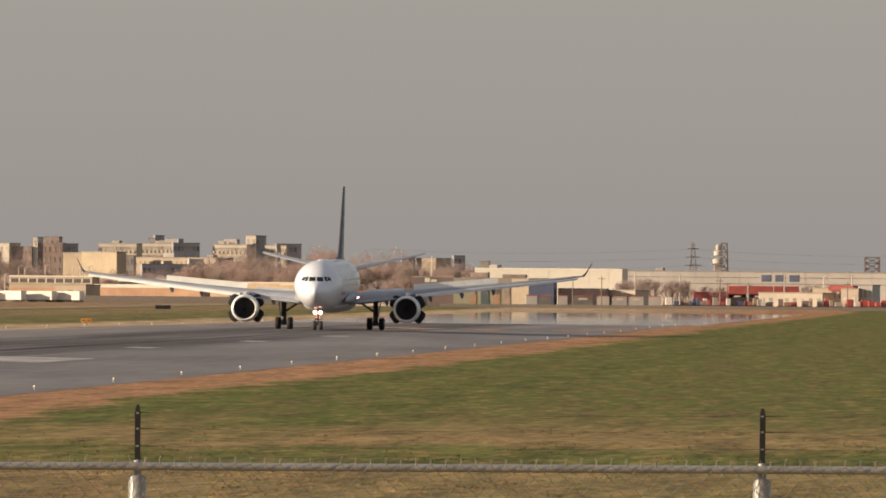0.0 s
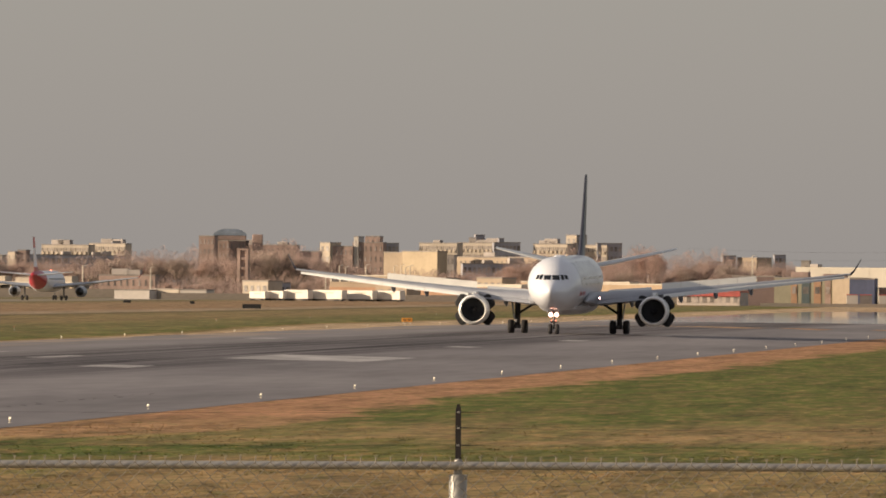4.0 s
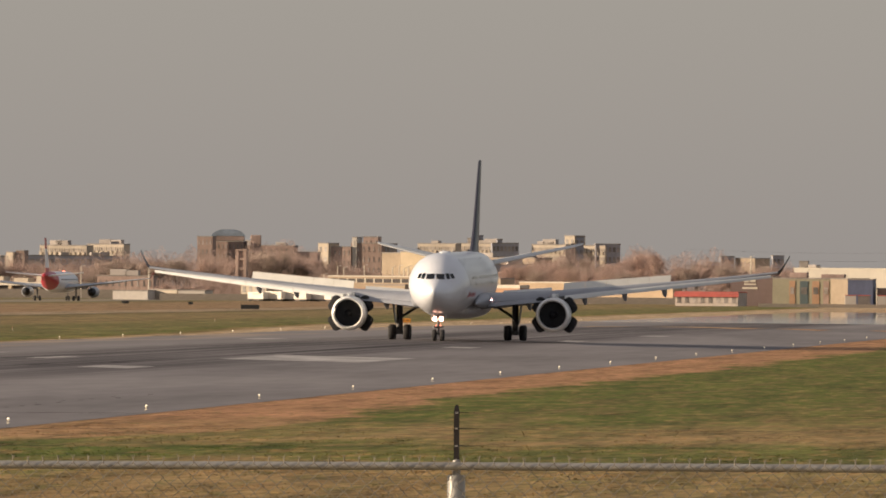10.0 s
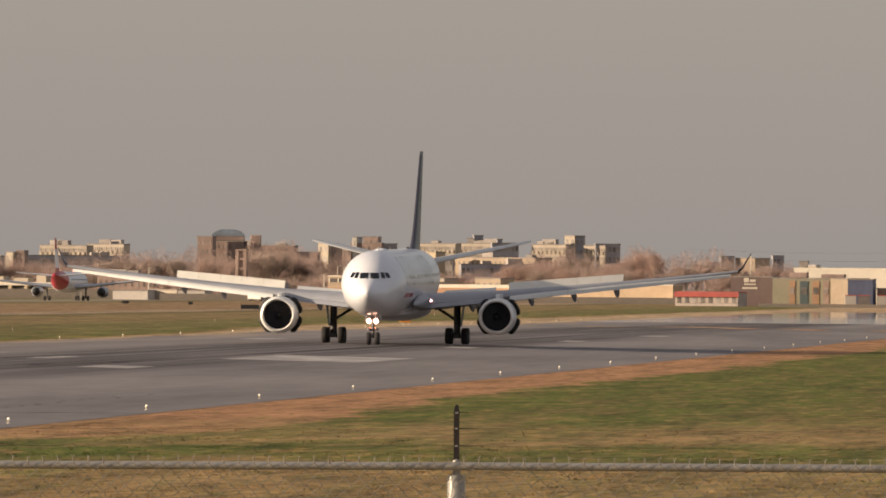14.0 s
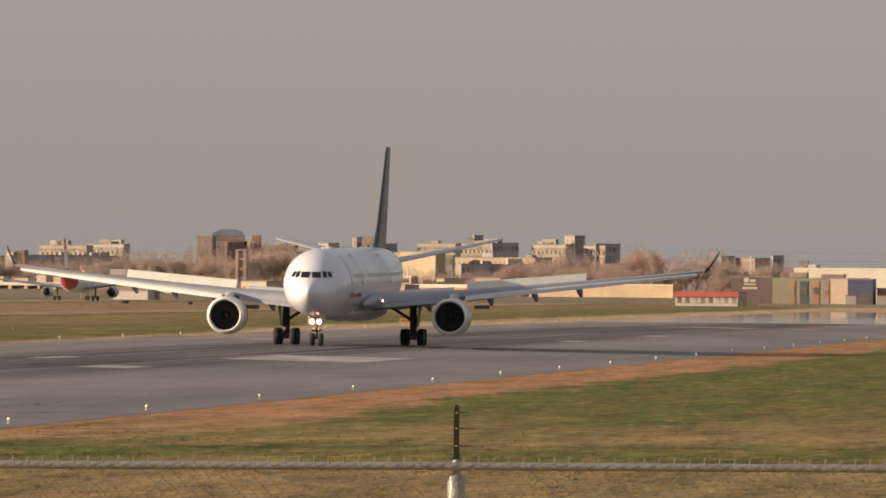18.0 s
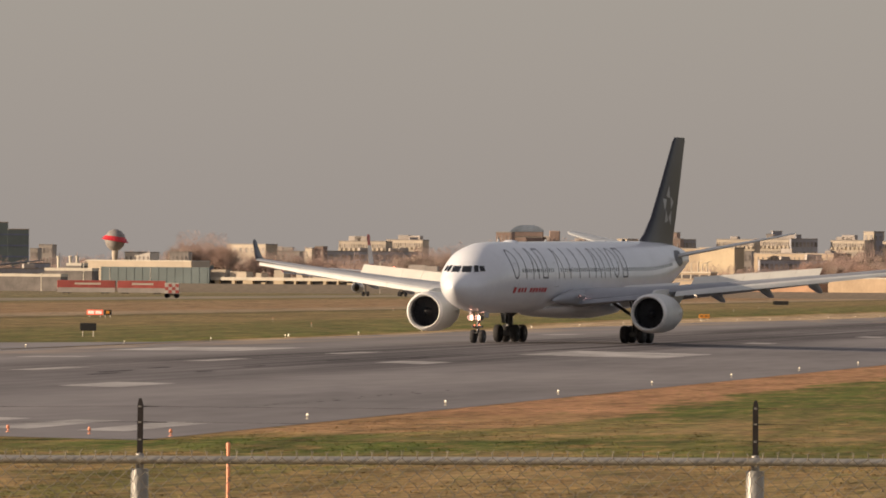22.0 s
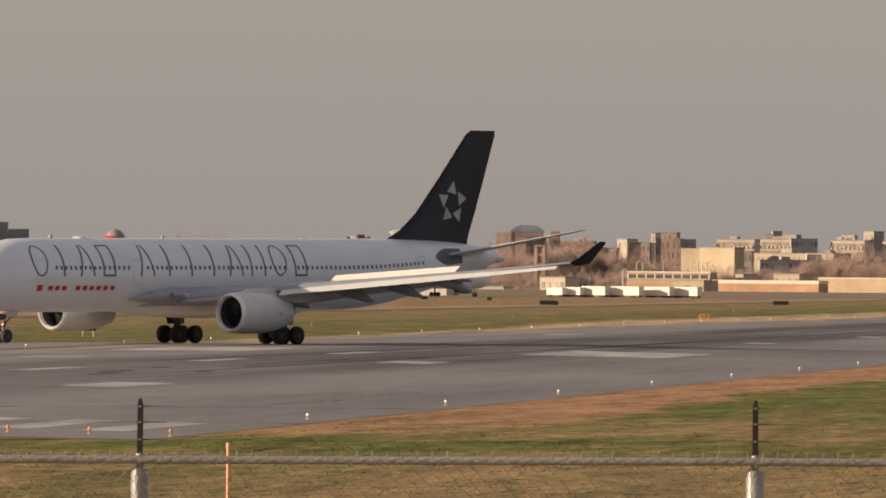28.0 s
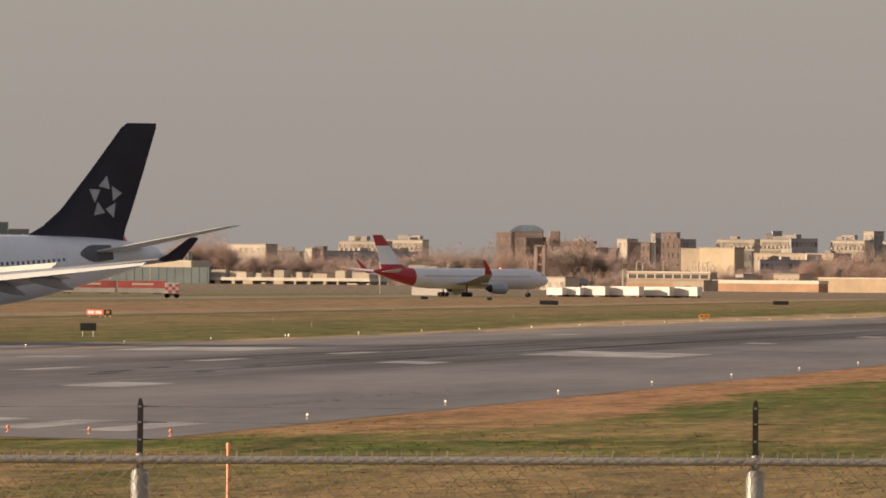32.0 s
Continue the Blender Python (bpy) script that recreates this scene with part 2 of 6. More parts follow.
    nt.links.new(math_node("MULTIPLY", math_node("MULTIPLY", lush.outputs[0], strip.outputs[0]), patch.outputs[0]), turf.inputs[0])
    nt.links.new(field.outputs[2], turf.inputs[6])
    turf.inputs[7].default_value = (0.112, 0.13, 0.026, 1)
    # clumps of dry and of fresh grass, a metre or two across
    tuft, blade = noise_at(0.11, 0.7, 8), noise_at(0.45, 2.6, 6)
    mixed = turf.outputs[2]
    # short of the runway's end: dry, green and dry bands, fading into the turf
    near = nt.nodes.new("ShaderNodeMapRange")
    near.inputs["From Min"].default_value, near.inputs["From Max"].default_value = 360, 600
    nt.links.new(math_node("MULTIPLY_ADD", noise_at(0.02, 0.12, 6), 70.0, math_node("ADD", sep.outputs[0], -35.0)), near.inputs["Value"])
    belt = nt.nodes.new("ShaderNodeValToRGB")
    tan, fresh = (0.34, 0.232, 0.108), (0.105, 0.135, 0.025)
    steps = [(0.0, tan, 0.45), (0.27, tan, 0.42), (0.34, fresh, 0.7), (0.47, fresh, 0.7), (0.55, tan, 0.5), (0.74, tan, 0.45), (0.88, fresh, 0.0)]
    belt.color_ramp.elements[0].color, belt.color_ramp.elements[1].color = (*tan, 0.45), (*fresh, 0.0)
    for x, c, f in steps[1:]:
        belt.color_ramp.elements.new(x).color = (*c, f)
    nt.links.new(near.outputs[0], belt.inputs[0])
    mx = nt.nodes.new("ShaderNodeMix")
    mx.data_type = "RGBA"
    nt.links.new(belt.outputs[1], mx.inputs[0])
    nt.links.new(mixed, mx.inputs[6])
    nt.links.new(belt.outputs[0], mx.inputs[7])
    mixed = mx.outputs[2]
    for lo, hi, most, colour in ((0.5, 0.59, 0.6, (0.38, 0.232, 0.1, 1)), (0.48, 0.4, 0.58, (0.1, 0.115, 0.027, 1))):
        dry = nt.nodes.new("ShaderNodeMapRange")
        dry.inputs["From Min"].default_value, dry.inputs["From Max"].default_value = lo, hi
        dry.inputs["To Max"].default_value = most
        nt.links.new(math_node("MULTIPLY_ADD", tuft, 0.65, math_node("MULTIPLY", blade, 0.35)), dry.inputs["Value"])
        mx = nt.nodes.new("ShaderNodeMix")
        mx.data_type = "RGBA"
        nt.links.new(dry.outputs[0], mx.inputs[0])
        nt.links.new(mixed, mx.inputs[6])
        mx.inputs[7].default_value = colour
        mixed = mx.outputs[2]
    val = nt.nodes.new("ShaderNodeMapRange")
    val.inputs["From Min"].default_value, val.inputs["From Max"].default_value = 0.37, 0.63
    val.inputs["To Min"].default_value, val.inputs["To Max"].default_value = 0.45, 1.57
    nt.links.new(math_node("MULTIPLY_ADD", mid, 0.5, math_node("MULTIPLY", fine, 0.5)), val.inputs["Value"])
    hs = nt.nodes.new("ShaderNodeHueSaturation")
    nt.links.new(val.outputs[0], hs.inputs["Value"]), nt.links.new(mixed, hs.inputs["Color"])
    nt.links.new(hs.outputs[0], b.inputs["Base Color"])
    bp = nt.nodes.new("ShaderNodeBump")
    bp.inputs["Strength"].default_value, bp.inputs["Distance"].default_value = 0.5, 0.15
    nt.links.new(fine, bp.inputs["Height"]), nt.links.new(bp.outputs[0], b.inputs["Normal"])
    return m


GRASS = grass_material()
ASPHALT = mat("asphalt", (0.233, 0.214, 0.213), 0.8, vary=0.16, scale=0.05, stretch=(0.15, 1.6, 1), second=(0.307, 0.281, 0.276), spec=0.06)


def runway_material():
    """Worn asphalt, darkened by tyre rubber in two wandering bands beside the centreline, with straw dust blown onto its far edge."""
    m = ASPHALT.copy()
    m.name = "runway_asphalt"
    nt = m.node_tree
    b = nt.nodes["Principled BSDF"]
    base = b.inputs["Base Color"].links[0].from_socket
    tc = next(n for n in nt.nodes if n.type == "TEX_COORD")
    sep = nt.nodes.new("ShaderNodeSeparateXYZ")
    nt.links.new(tc.outputs["Object"], sep.inputs[0])
    mp = nt.nodes.new("ShaderNodeMapping")
    mp.inputs["Scale"].default_value = (0.006, 1.5, 1)
    nt.links.new(tc.outputs["Object"], mp.inputs[0])
    streak = nt.nodes.new("ShaderNodeTexNoise")
    streak.inputs["Scale"].default_value, streak.inputs["Detail"].default_value = 1, 8
    nt.links.new(mp.outputs[0], streak.inputs[0])
    span = nt.nodes.new("ShaderNodeMapRange")
    span.inputs["From Min"].default_value, span.inputs["From Max"].default_value = 54, 117
    nt.links.new(sep.outputs[1], span.inputs["Value"])
    bands = nt.nodes.new("ShaderNodeValToRGB")
    cr = bands.color_ramp
    marks = [(0.0, 0.0), (0.3, 0.0), (0.36, 0.7), (0.45, 1.0), (0.52, 0.7), (0.6, 1.0), (0.66, 0.75), (0.73, 0.0), (1.0, 0.0)]
    cr.elements[0].color, cr.elements[1].color = (0, 0, 0, 1), (0, 0, 0, 1)
    for x, v in marks[1:-1]:
        e = cr.elements.new(x)
        e.color = (v, v, v, 1)
    nt.links.new(span.outputs[0], bands.inputs[0])
    along = nt.nodes.new("ShaderNodeMapRange")
    along.inputs["From Min"].default_value, along.inputs["From Max"].default_value = 560, 820
    nt.links.new(sep.outputs[0], along.inputs["Value"])
    f1, f2 = nt.nodes.new("ShaderNodeMath"), nt.nodes.new("ShaderNodeMath")
    f1.operation = f2.operation = "MULTIPLY"
    thick = nt.nodes.new("ShaderNodeMapRange")
    thick.inputs["From Min"].default_value, thick.inputs["From Max"].default_value = 0.3, 0.62
    nt.links.new(streak.outputs[0], thick.inputs["Value"])
    nt.links.new(bands.outputs[0], f1.inputs[0]), nt.links.new(along.outputs[0], f1.inputs[1])
    nt.links.new(f1.outputs[0], f2.inputs[0]), nt.links.new(thick.outputs[0], f2.inputs[1])
    mix = nt.nodes.new("ShaderNodeMix")
    mix.data_type = "RGBA"
    nt.links.new(f2.outputs[0], mix.inputs[0]), nt.links.new(base, mix.inputs[6])
    mix.inputs[7].default_value = (0.05, 0.042, 0.043, 1)
    edge = nt.nodes.new("ShaderNodeMapRange")
    edge.inputs["From Min"].default_value, edge.inputs["From Max"].default_value = 106, 117
    nt.links.new(sep.outputs[1], edge.inputs["Value"])
    blown = nt.nodes.new("ShaderNodeMapRange")
    blown.inputs["From Min"].default_value, blown.inputs["From Max"].default_value = 0.46, 0.6
    wisp = nt.nodes.new("ShaderNodeTexNoise")
    wisp.inputs["Scale"].default_value, wisp.inputs["Detail"].default_value = 1, 6
    mp2 = nt.nodes.new("ShaderNodeMapping")
    mp2.inputs["Scale"].default_value = (0.02, 0.35, 1)
    nt.links.new(tc.outputs["Object"], mp2.inputs[0]), nt.links.new(mp2.outputs[0], wisp.inputs[0]), nt.links.new(wisp.outputs[0], blown.inputs["Value"])
    f3 = nt.nodes.new("ShaderNodeMath")
    f3.operation = "MULTIPLY"
    nt.links.new(edge.outputs[0], f3.inputs[0]), nt.links.new(blown.outputs[0], f3.inputs[1])
    dusty = nt.nodes.new("ShaderNodeMix")
    dusty.data_type = "RGBA"
    nt.links.new(f3.outputs[0], dusty.inputs[0]), nt.links.new(mix.outputs[2], dusty.inputs[6])
    dusty.inputs[7].default_value = (0.46, 0.35, 0.25, 1)
    nt.links.new(dusty.outputs[2], b.inputs["Base Color"])
    return m


RUNWAY_TOP = runway_material()
MARKING = mat("runway_paint", (0.46, 0.43, 0.41), 0.8, spec=0.05, vary=0.26, scale=0.3, stretch=(0.2, 1, 1))
ss = [-700, -400, -250] + list(range(-200, 260, 20)) + list(range(280, 2400, 60)) + [2500, 2700, 3000, 3500, 4200, 5200, 7000]
ps = [-3000, -1500, -700, -400, -250] + list(range(-200, 56, 12)) + [NEAR, 66, 76, MID, 97, 107, FAR, 130, 150, 180, 230, 300, 450, 700, 1100, 1700, 2600, 4000, 6000]
ground = sheet(ss, ps, 0.0, "ground", GRASS, "flat airfield grass, green and rust brown in bands", "ground")
runway = sheet([463] + list(range(500, 2900, 100)) + [2900], [NEAR, 66, 76, MID, 97, 107, FAR], 0.012, "runway", RUNWAY_TOP, "long worn grey asphalt runway with a low crown", "runway")
# Mirror-smooth sheet added over the far runway, in place of the mirage
MIRAGE = mat("mirage_gloss", (0.2, 0.18, 0.17), 0.04, vary=0.2, scale=0.02, stretch=(1.6, 2.5, 1), bump=0.005)
hn = MIRAGE.node_tree
hs = hn.nodes.new("ShaderNodeSeparateXYZ")
hn.links.new(next(n for n in hn.nodes if n.type == "TEX_COORD").outputs["Object"], hs.inputs[0])
hr = hn.nodes.new("ShaderNodeMapRange")
hr.inputs["From Min"].default_value, hr.inputs["From Max"].default_value = 1800, 2500
hr.inputs["To Min"].default_value, hr.inputs["To Max"].default_value = 0.07, 0.036
hn.links.new(hs.outputs[0], hr.inputs["Value"]), hn.links.new(hr.outputs[0], hn.nodes["Principled BSDF"].inputs["Roughness"])
sheet(list(range(1930, 2950, 60)), [NEAR - 2, MID, FAR], 0.022, "mirage_sheet", MIRAGE, "glossy sheet laid on the far runway, mirroring like a mirage", "runway")




# ---- the landing airliner ----
def airfoil(x_le, chord, y, z, thick=0.11, n=9, camber=0.02):
    """A ring of points round a wing section; x forward, leading edge at x_le."""
    up, low = [], []
    for i in range(n + 1):
        t = (1 - math.cos(math.pi * i / n)) / 2
        h = 5 * thick * (0.2969 * math.sqrt(t) - 0.126 * t - 0.3516 * t ** 2 + 0.2843 * t ** 3 - 0.1015 * t ** 4) + (0.0012 if i == n else 0)
        c = camber * 4 * t * (1 - t)
        up.append((x_le - t * chord, y, z + (c + h) * chord))
        low.append((x_le - t * chord, y, z + (c - h) * chord))
    return up + low[-1:0:-1]


def lerp(a, b, t):
    return a + (b - a) * t


def table(rows, s):
    """Linear look-up in rows of (s, a, b, ...)."""
    for a, b in zip(rows, rows[1:]):
        if s <= b[0]:
            t = max(0, (s - a[0]) / (b[0] - a[0]))
            return [lerp(p, q, t) for p, q in zip(a[1:], b[1:])]
    return list(rows[-1][1:])


# body stations: distance from the nose, half width, half height, height of the axis
NOSE = [(0.0, 0.05, -0.7, -0.8), (0.12, 0.3, -0.45, -1.06), (0.4, 0.6, -0.24, -1.32), (0.9, 0.95, 0.04, -1.62), (1.5, 1.3, 0.3, -1.92), (1.95, 1.5, 0.46, -2.08), (2.6, 1.78, 0.98, -2.26), (3.3, 2.06, 1.5, -2.42),
        (4.2, 2.34, 2.02, -2.58), (5.6, 2.62, 2.48, -2.72), (7.4, 2.78, 2.75, -2.8)]
BODY = [(s, w, (t - b) / 2, 5.16 + (t + b) / 2) for s, w, t, b in NOSE] + [
    (9.5, 2.82, 2.82, 5.17), (20, 2.82, 2.82, 5.24), (32, 2.82, 2.82, 5.32), (43, 2.82, 2.82, 5.4),
    (46, 2.76, 2.75, 5.49), (49, 2.6, 2.56, 5.68), (52, 2.32, 2.26, 5.95), (55, 1.92, 1.9, 6.25), (58, 1.42, 1.46, 6.55), (60.5, 0.95, 1.02, 6.76), (62.3, 0.56, 0.62, 6.9), (62.9, 0.3, 0.34, 6.95)]
NOSE_X = 32.05


def skin(s, a, lift=0.0):
    """A point of the body's skin: s from the nose, a the angle above the left side's middle, in degrees."""
    w, h, z = table(BODY, s)
    ca, sa = math.cos(radians(a)), math.sin(radians(a))
    return (NOSE_X - s, (w + lift) * ca, z + (h + lift) * sa)


def decal(s0, s1, a0, a1, lift=0.012, ns=2, na=3, slant=0.0, bm=None, side=1):
    """A thin painted patch on the skin."""
    bm = bm or bmesh.new()
    rows = []
    for i in range(ns + 1):
        row = []
        for j in range(na + 1):
            x, y, z = skin(lerp(s0, s1, i / ns) + slant * (j / na), lerp(a0, a1, j / na), lift)
            row.append(bm.verts.new((x, y * side, z)))
        rows.append(row)
    for a, b in zip(rows, rows[1:]):
        for j in range(na):
            bm.faces.new((a[j], b[j], b[j + 1], a[j + 1]))
    return bm


def nose_pane(y0, y1, z0, z1, lean, side):
    """A pane on the nose, given by its extent across and up, laid back onto the skin."""
    bm = bmesh.new()
    rows = []
    for j in range(4):
        row = []
        for i in range(4):
            y, z = lerp(y0, y1, i / 3) + lean * (1 - j / 3), lerp(z0, z1, j / 3)
            lo, hi = 0.1, 8.0
            for _ in range(30):
                mid = (lo + hi) / 2
                w, h, zc = table(BODY, mid)
                if (y / w) ** 2 + ((z - zc) / h) ** 2 > 1:
                    lo = mid
                else:
                    hi = mid
            row.append(bm.verts.new((NOSE_X - lo + 0.03, y * side * 1.012, z + 0.012)))
        rows.append(row)
    for a, b in zip(rows, rows[1:]):
        for i in range(3):
            bm.faces.new((a[i], a[i + 1], b[i + 1], b[i]))
    return bm


# wing stations: y, leading edge x, chord, z, thickness
WING = [(1.5, 10.4, 12.3, 3.3, 0.13), (2.9, 9.5, 11.4, 3.45, 0.13), (6.0, 7.6, 9.8, 3.75, 0.12), (9.4, 5.6, 8.0, 4.1, 0.11), (15, 2.2, 6.1, 4.72, 0.105), (21, -1.4, 4.5, 5.4, 0.1), (26, -4.4, 3.2, 6.0, 0.1), (29.2, -6.4, 2.35, 6.42, 0.09)]


def wing_at(y):
    return table(WING, y)


def wing_top(y, t):
    """A point on the wing's upper face at the chord's share t."""
    xl, c, z, th = wing_at(y)
    h = 5 * th * (0.2969 * math.sqrt(t) - 0.126 * t - 0.3516 * t ** 2 + 0.2843 * t ** 3 - 0.1015 * t ** 4)
    return Vector((xl - t * c, y, z + (0.08 * t * (1 - t) + h) * c))


def mirrored(bm, side):
    if side < 0:
        for v in bm.verts:
            v.co.y = -v.co.y
    return bm


def plate(a, b, c, d, thick=0.06):
    """A flat panel over four corners, with thickness."""
    a, b, c, d = map(Vector, (a, b, c, d))
    n = (b - a).cross(d - a).normalized() * thick
    return loft([[a, b, c, d], [a + n, b + n, c + n, d + n]])


def wheel_mesh(r, w):
    tyre = turned([(-w / 2, r * 0.55), (-w / 2, r * 0.8), (-w * 0.42, r * 0.93), (-w * 0.25, r), (w * 0.25, r), (w * 0.42, r * 0.93), (w / 2, r * 0.8), (w / 2, r * 0.55)], "y", 24)
    rim = turned([(-w * 0.53, r * 0.12), (-w * 0.51, r * 0.2), (-w * 0.36, r * 0.3), (-w * 0.42, r * 0.53), (w * 0.42, r * 0.53), (w * 0.36, r * 0.3), (w * 0.51, r * 0.2), (w * 0.53, r * 0.12)], "y", 14)
    for k in range(5):
        a = 2 * math.pi * k / 5
        rod((math.cos(a) * r * 0.4, -w * 0.44, math.sin(a) * r * 0.4), (math.cos(a) * r * 0.4, w * 0.44, math.sin(a) * r * 0.4), r * 0.06, n=6, bm=rim)
    return mesh_of("tyre", tyre, RUBBER, True), mesh_of("rim", rim, STRUT_GREY, True)


ROLLING = []
DOORS = []


def add_wheel(parent, meshes, x, y, z):
    w = new("wheel", meshes[0])
    w.parent, w.matrix_basis = parent, Matrix.Translation((x, y, z))
    r = new("rim", meshes[1])
    r.parent = w
    tagged(r, "bare grey metal wheel hub")
    ROLLING.append((w, Vector((x, y, z)), z if z > 0.1 else 0.7))


def nacelle(plane, side):
    """An engine pod with its fan, pylon, reverser doors and nozzle."""
    y, z, x0 = 9.37 * side, 2.42, 10.3
    outer = [(0.0, 1.34), (-0.06, 1.43), (-0.3, 1.52), (-0.9, 1.58), (-2.0, 1.6), (-3.4, 1.56), (-4.6, 1.42), (-5.5, 1.22), (-6.3, 1.02), (-6.3, 0.97), (-5.0, 1.0)]
    inner = [(0.0, 1.34), (-0.08, 1.27), (-0.35, 1.22), (-1.2, 1.24)]
    pod = part("engine_pod", loft([ring((x0 + d, y, z), "x", r, 32) for d, r in outer[2:]], caps=False), PALE_WING, plane, "pale grey engine cowling", True)
    part("intake_lip", loft([ring((x0 + d, y, z), "x", r, 32) for d, r in (outer[2], outer[1], outer[0], inner[1], inner[2])], caps=False), BRIGHT_METAL, pod, "polished metal intake lip", True)
    part("intake_duct", loft([ring((x0 + d, y, z), "x", r, 32) for d, r in inner[2:]], caps=False), INTAKE, pod, "dark intake lining", True)
    part("fan_disc", turned([(-1.2, 1.24), (-1.22, 0.4), (-1.3, 0.38)], "x", 32, origin=(x0, y, z)), DARK_METAL, pod, "", True)
    for k in range(22):
        a = 2 * math.pi * k / 22
        e, f = Vector((0, math.cos(a), math.sin(a))), Vector((0, -math.sin(a), math.cos(a)))
        c = Vector((x0 - 1.12, y, z))
        part("fan_blade", plate(c + e * 0.35 - f * 0.03, c + e * 1.2 - f * 0.1, c + e * 1.2 + f * 0.12 + Vector((0.09, 0, 0)), c + e * 0.35 + f * 0.06 + Vector((0.05, 0, 0)), 0.015), FAN, pod)
    part("spinner", turned([(-0.55, 0.01), (-0.62, 0.12), (-0.85, 0.27), (-1.15, 0.38)], "x", 20, origin=(x0, y, z)), FAN, pod, "dark fan spinner", True)
    part("exhaust_cone", turned([(-5.2, 0.62), (-6.4, 0.5), (-7.4, 0.12)], "x", 20, origin=(x0, y, z)), DARK_METAL, pod, "dark exhaust cone", True)
    xl, ch, zw, _ = wing_at(9.37)
    py = [(x0 - 1.2, z + 1.5, 0.02), (x0 - 2.2, z + 1.5, 0.2), (xl + 0.3, z + 1.2, 0.28), (xl - 3.0, z + 0.75, 0.26), (xl - 5.0, z + 1.2, 0.05)]
    tops = [z + 1.58, z + 1.85, zw + 0.25, zw + 0.1, zw - 0.1]
    part("pylon", loft([[(x, y - w, b), (x, y + w, b), (x, y + w, t), (x, y - w, t)] for (x, b, w), t in zip(py, tops)]), PALE_WING, plane, "pale grey engine pylon")
    for k, a in enumerate((32, 148, 212, 328)):
        # hinged at its rear edge on the cowling, swung outwards while the thrust reverser is open
        e = Vector((0, math.cos(radians(a)), math.sin(radians(a))))
        me = mesh_of("reverser_door", loft([[Vector((dx, dw, dy)) for dx, dw, dy in q] for q in (
            [(dx, dw * k, dy - 0.16 * dw * dw) for dx, dw, dy in RIM] for k, RIM in (
                (1.0, [(x, y, -0.14 - 0.05 * (0.9 - x)) for x, y in DOOR_EDGE]), (1.0, [(x, y, -0.02 - 0.08 * (0.9 - x)) for x, y in DOOR_EDGE])))]), DARK_METAL)
        me.materials.append(PALE_WING)
        for poly in me.polygons:
            poly.material_index = 1 if poly.normal.z > 0.7 else 0
        hinge = new("reverser_door", me)
        hinge.parent = plane
        tagged(hinge, "hinged dark thrust reverser door on the cowling")
        base = Matrix.Translation(Vector((x0 - 4.0, y, z)) + e * 1.5) @ Matrix.Rotation(radians(a - 90), 4, "X")
        DOORS.append((hinge, base))
    return pod


DOOR_EDGE = [(0.9, -0.45), (0.9, 0.0), (0.9, 0.45), (0.78, 0.66), (0.5, 0.76), (-0.5, 0.72), (-0.7, 0.6), (-0.7, 0.0), (-0.7, -0.6), (-0.5, -0.72), (0.5, -0.76), (0.78, -0.66)]
FIN = [(7.6, -16.2, -27.4), (8.2, -17.9, -27.4), (8.9, -19.4, -27.65), (10.2, -21.2, -28.2), (13.2, -24.1, -29.35), (16.5, -27.1, -30.55), (16.86, -27.7, -30.55)]


def fin_half(x, z):
    """Half the fin's thickness at x, z."""
    xl, xt = table(FIN, z)
    t, c = min(0.98, max(0.02, (xl - x) / (xl - xt))), xl - xt
    return 5 * 0.075 * c * (0.2969 * math.sqrt(t) - 0.126 * t - 0.3516 * t ** 2 + 0.2843 * t ** 3 - 0.1015 * t ** 4)


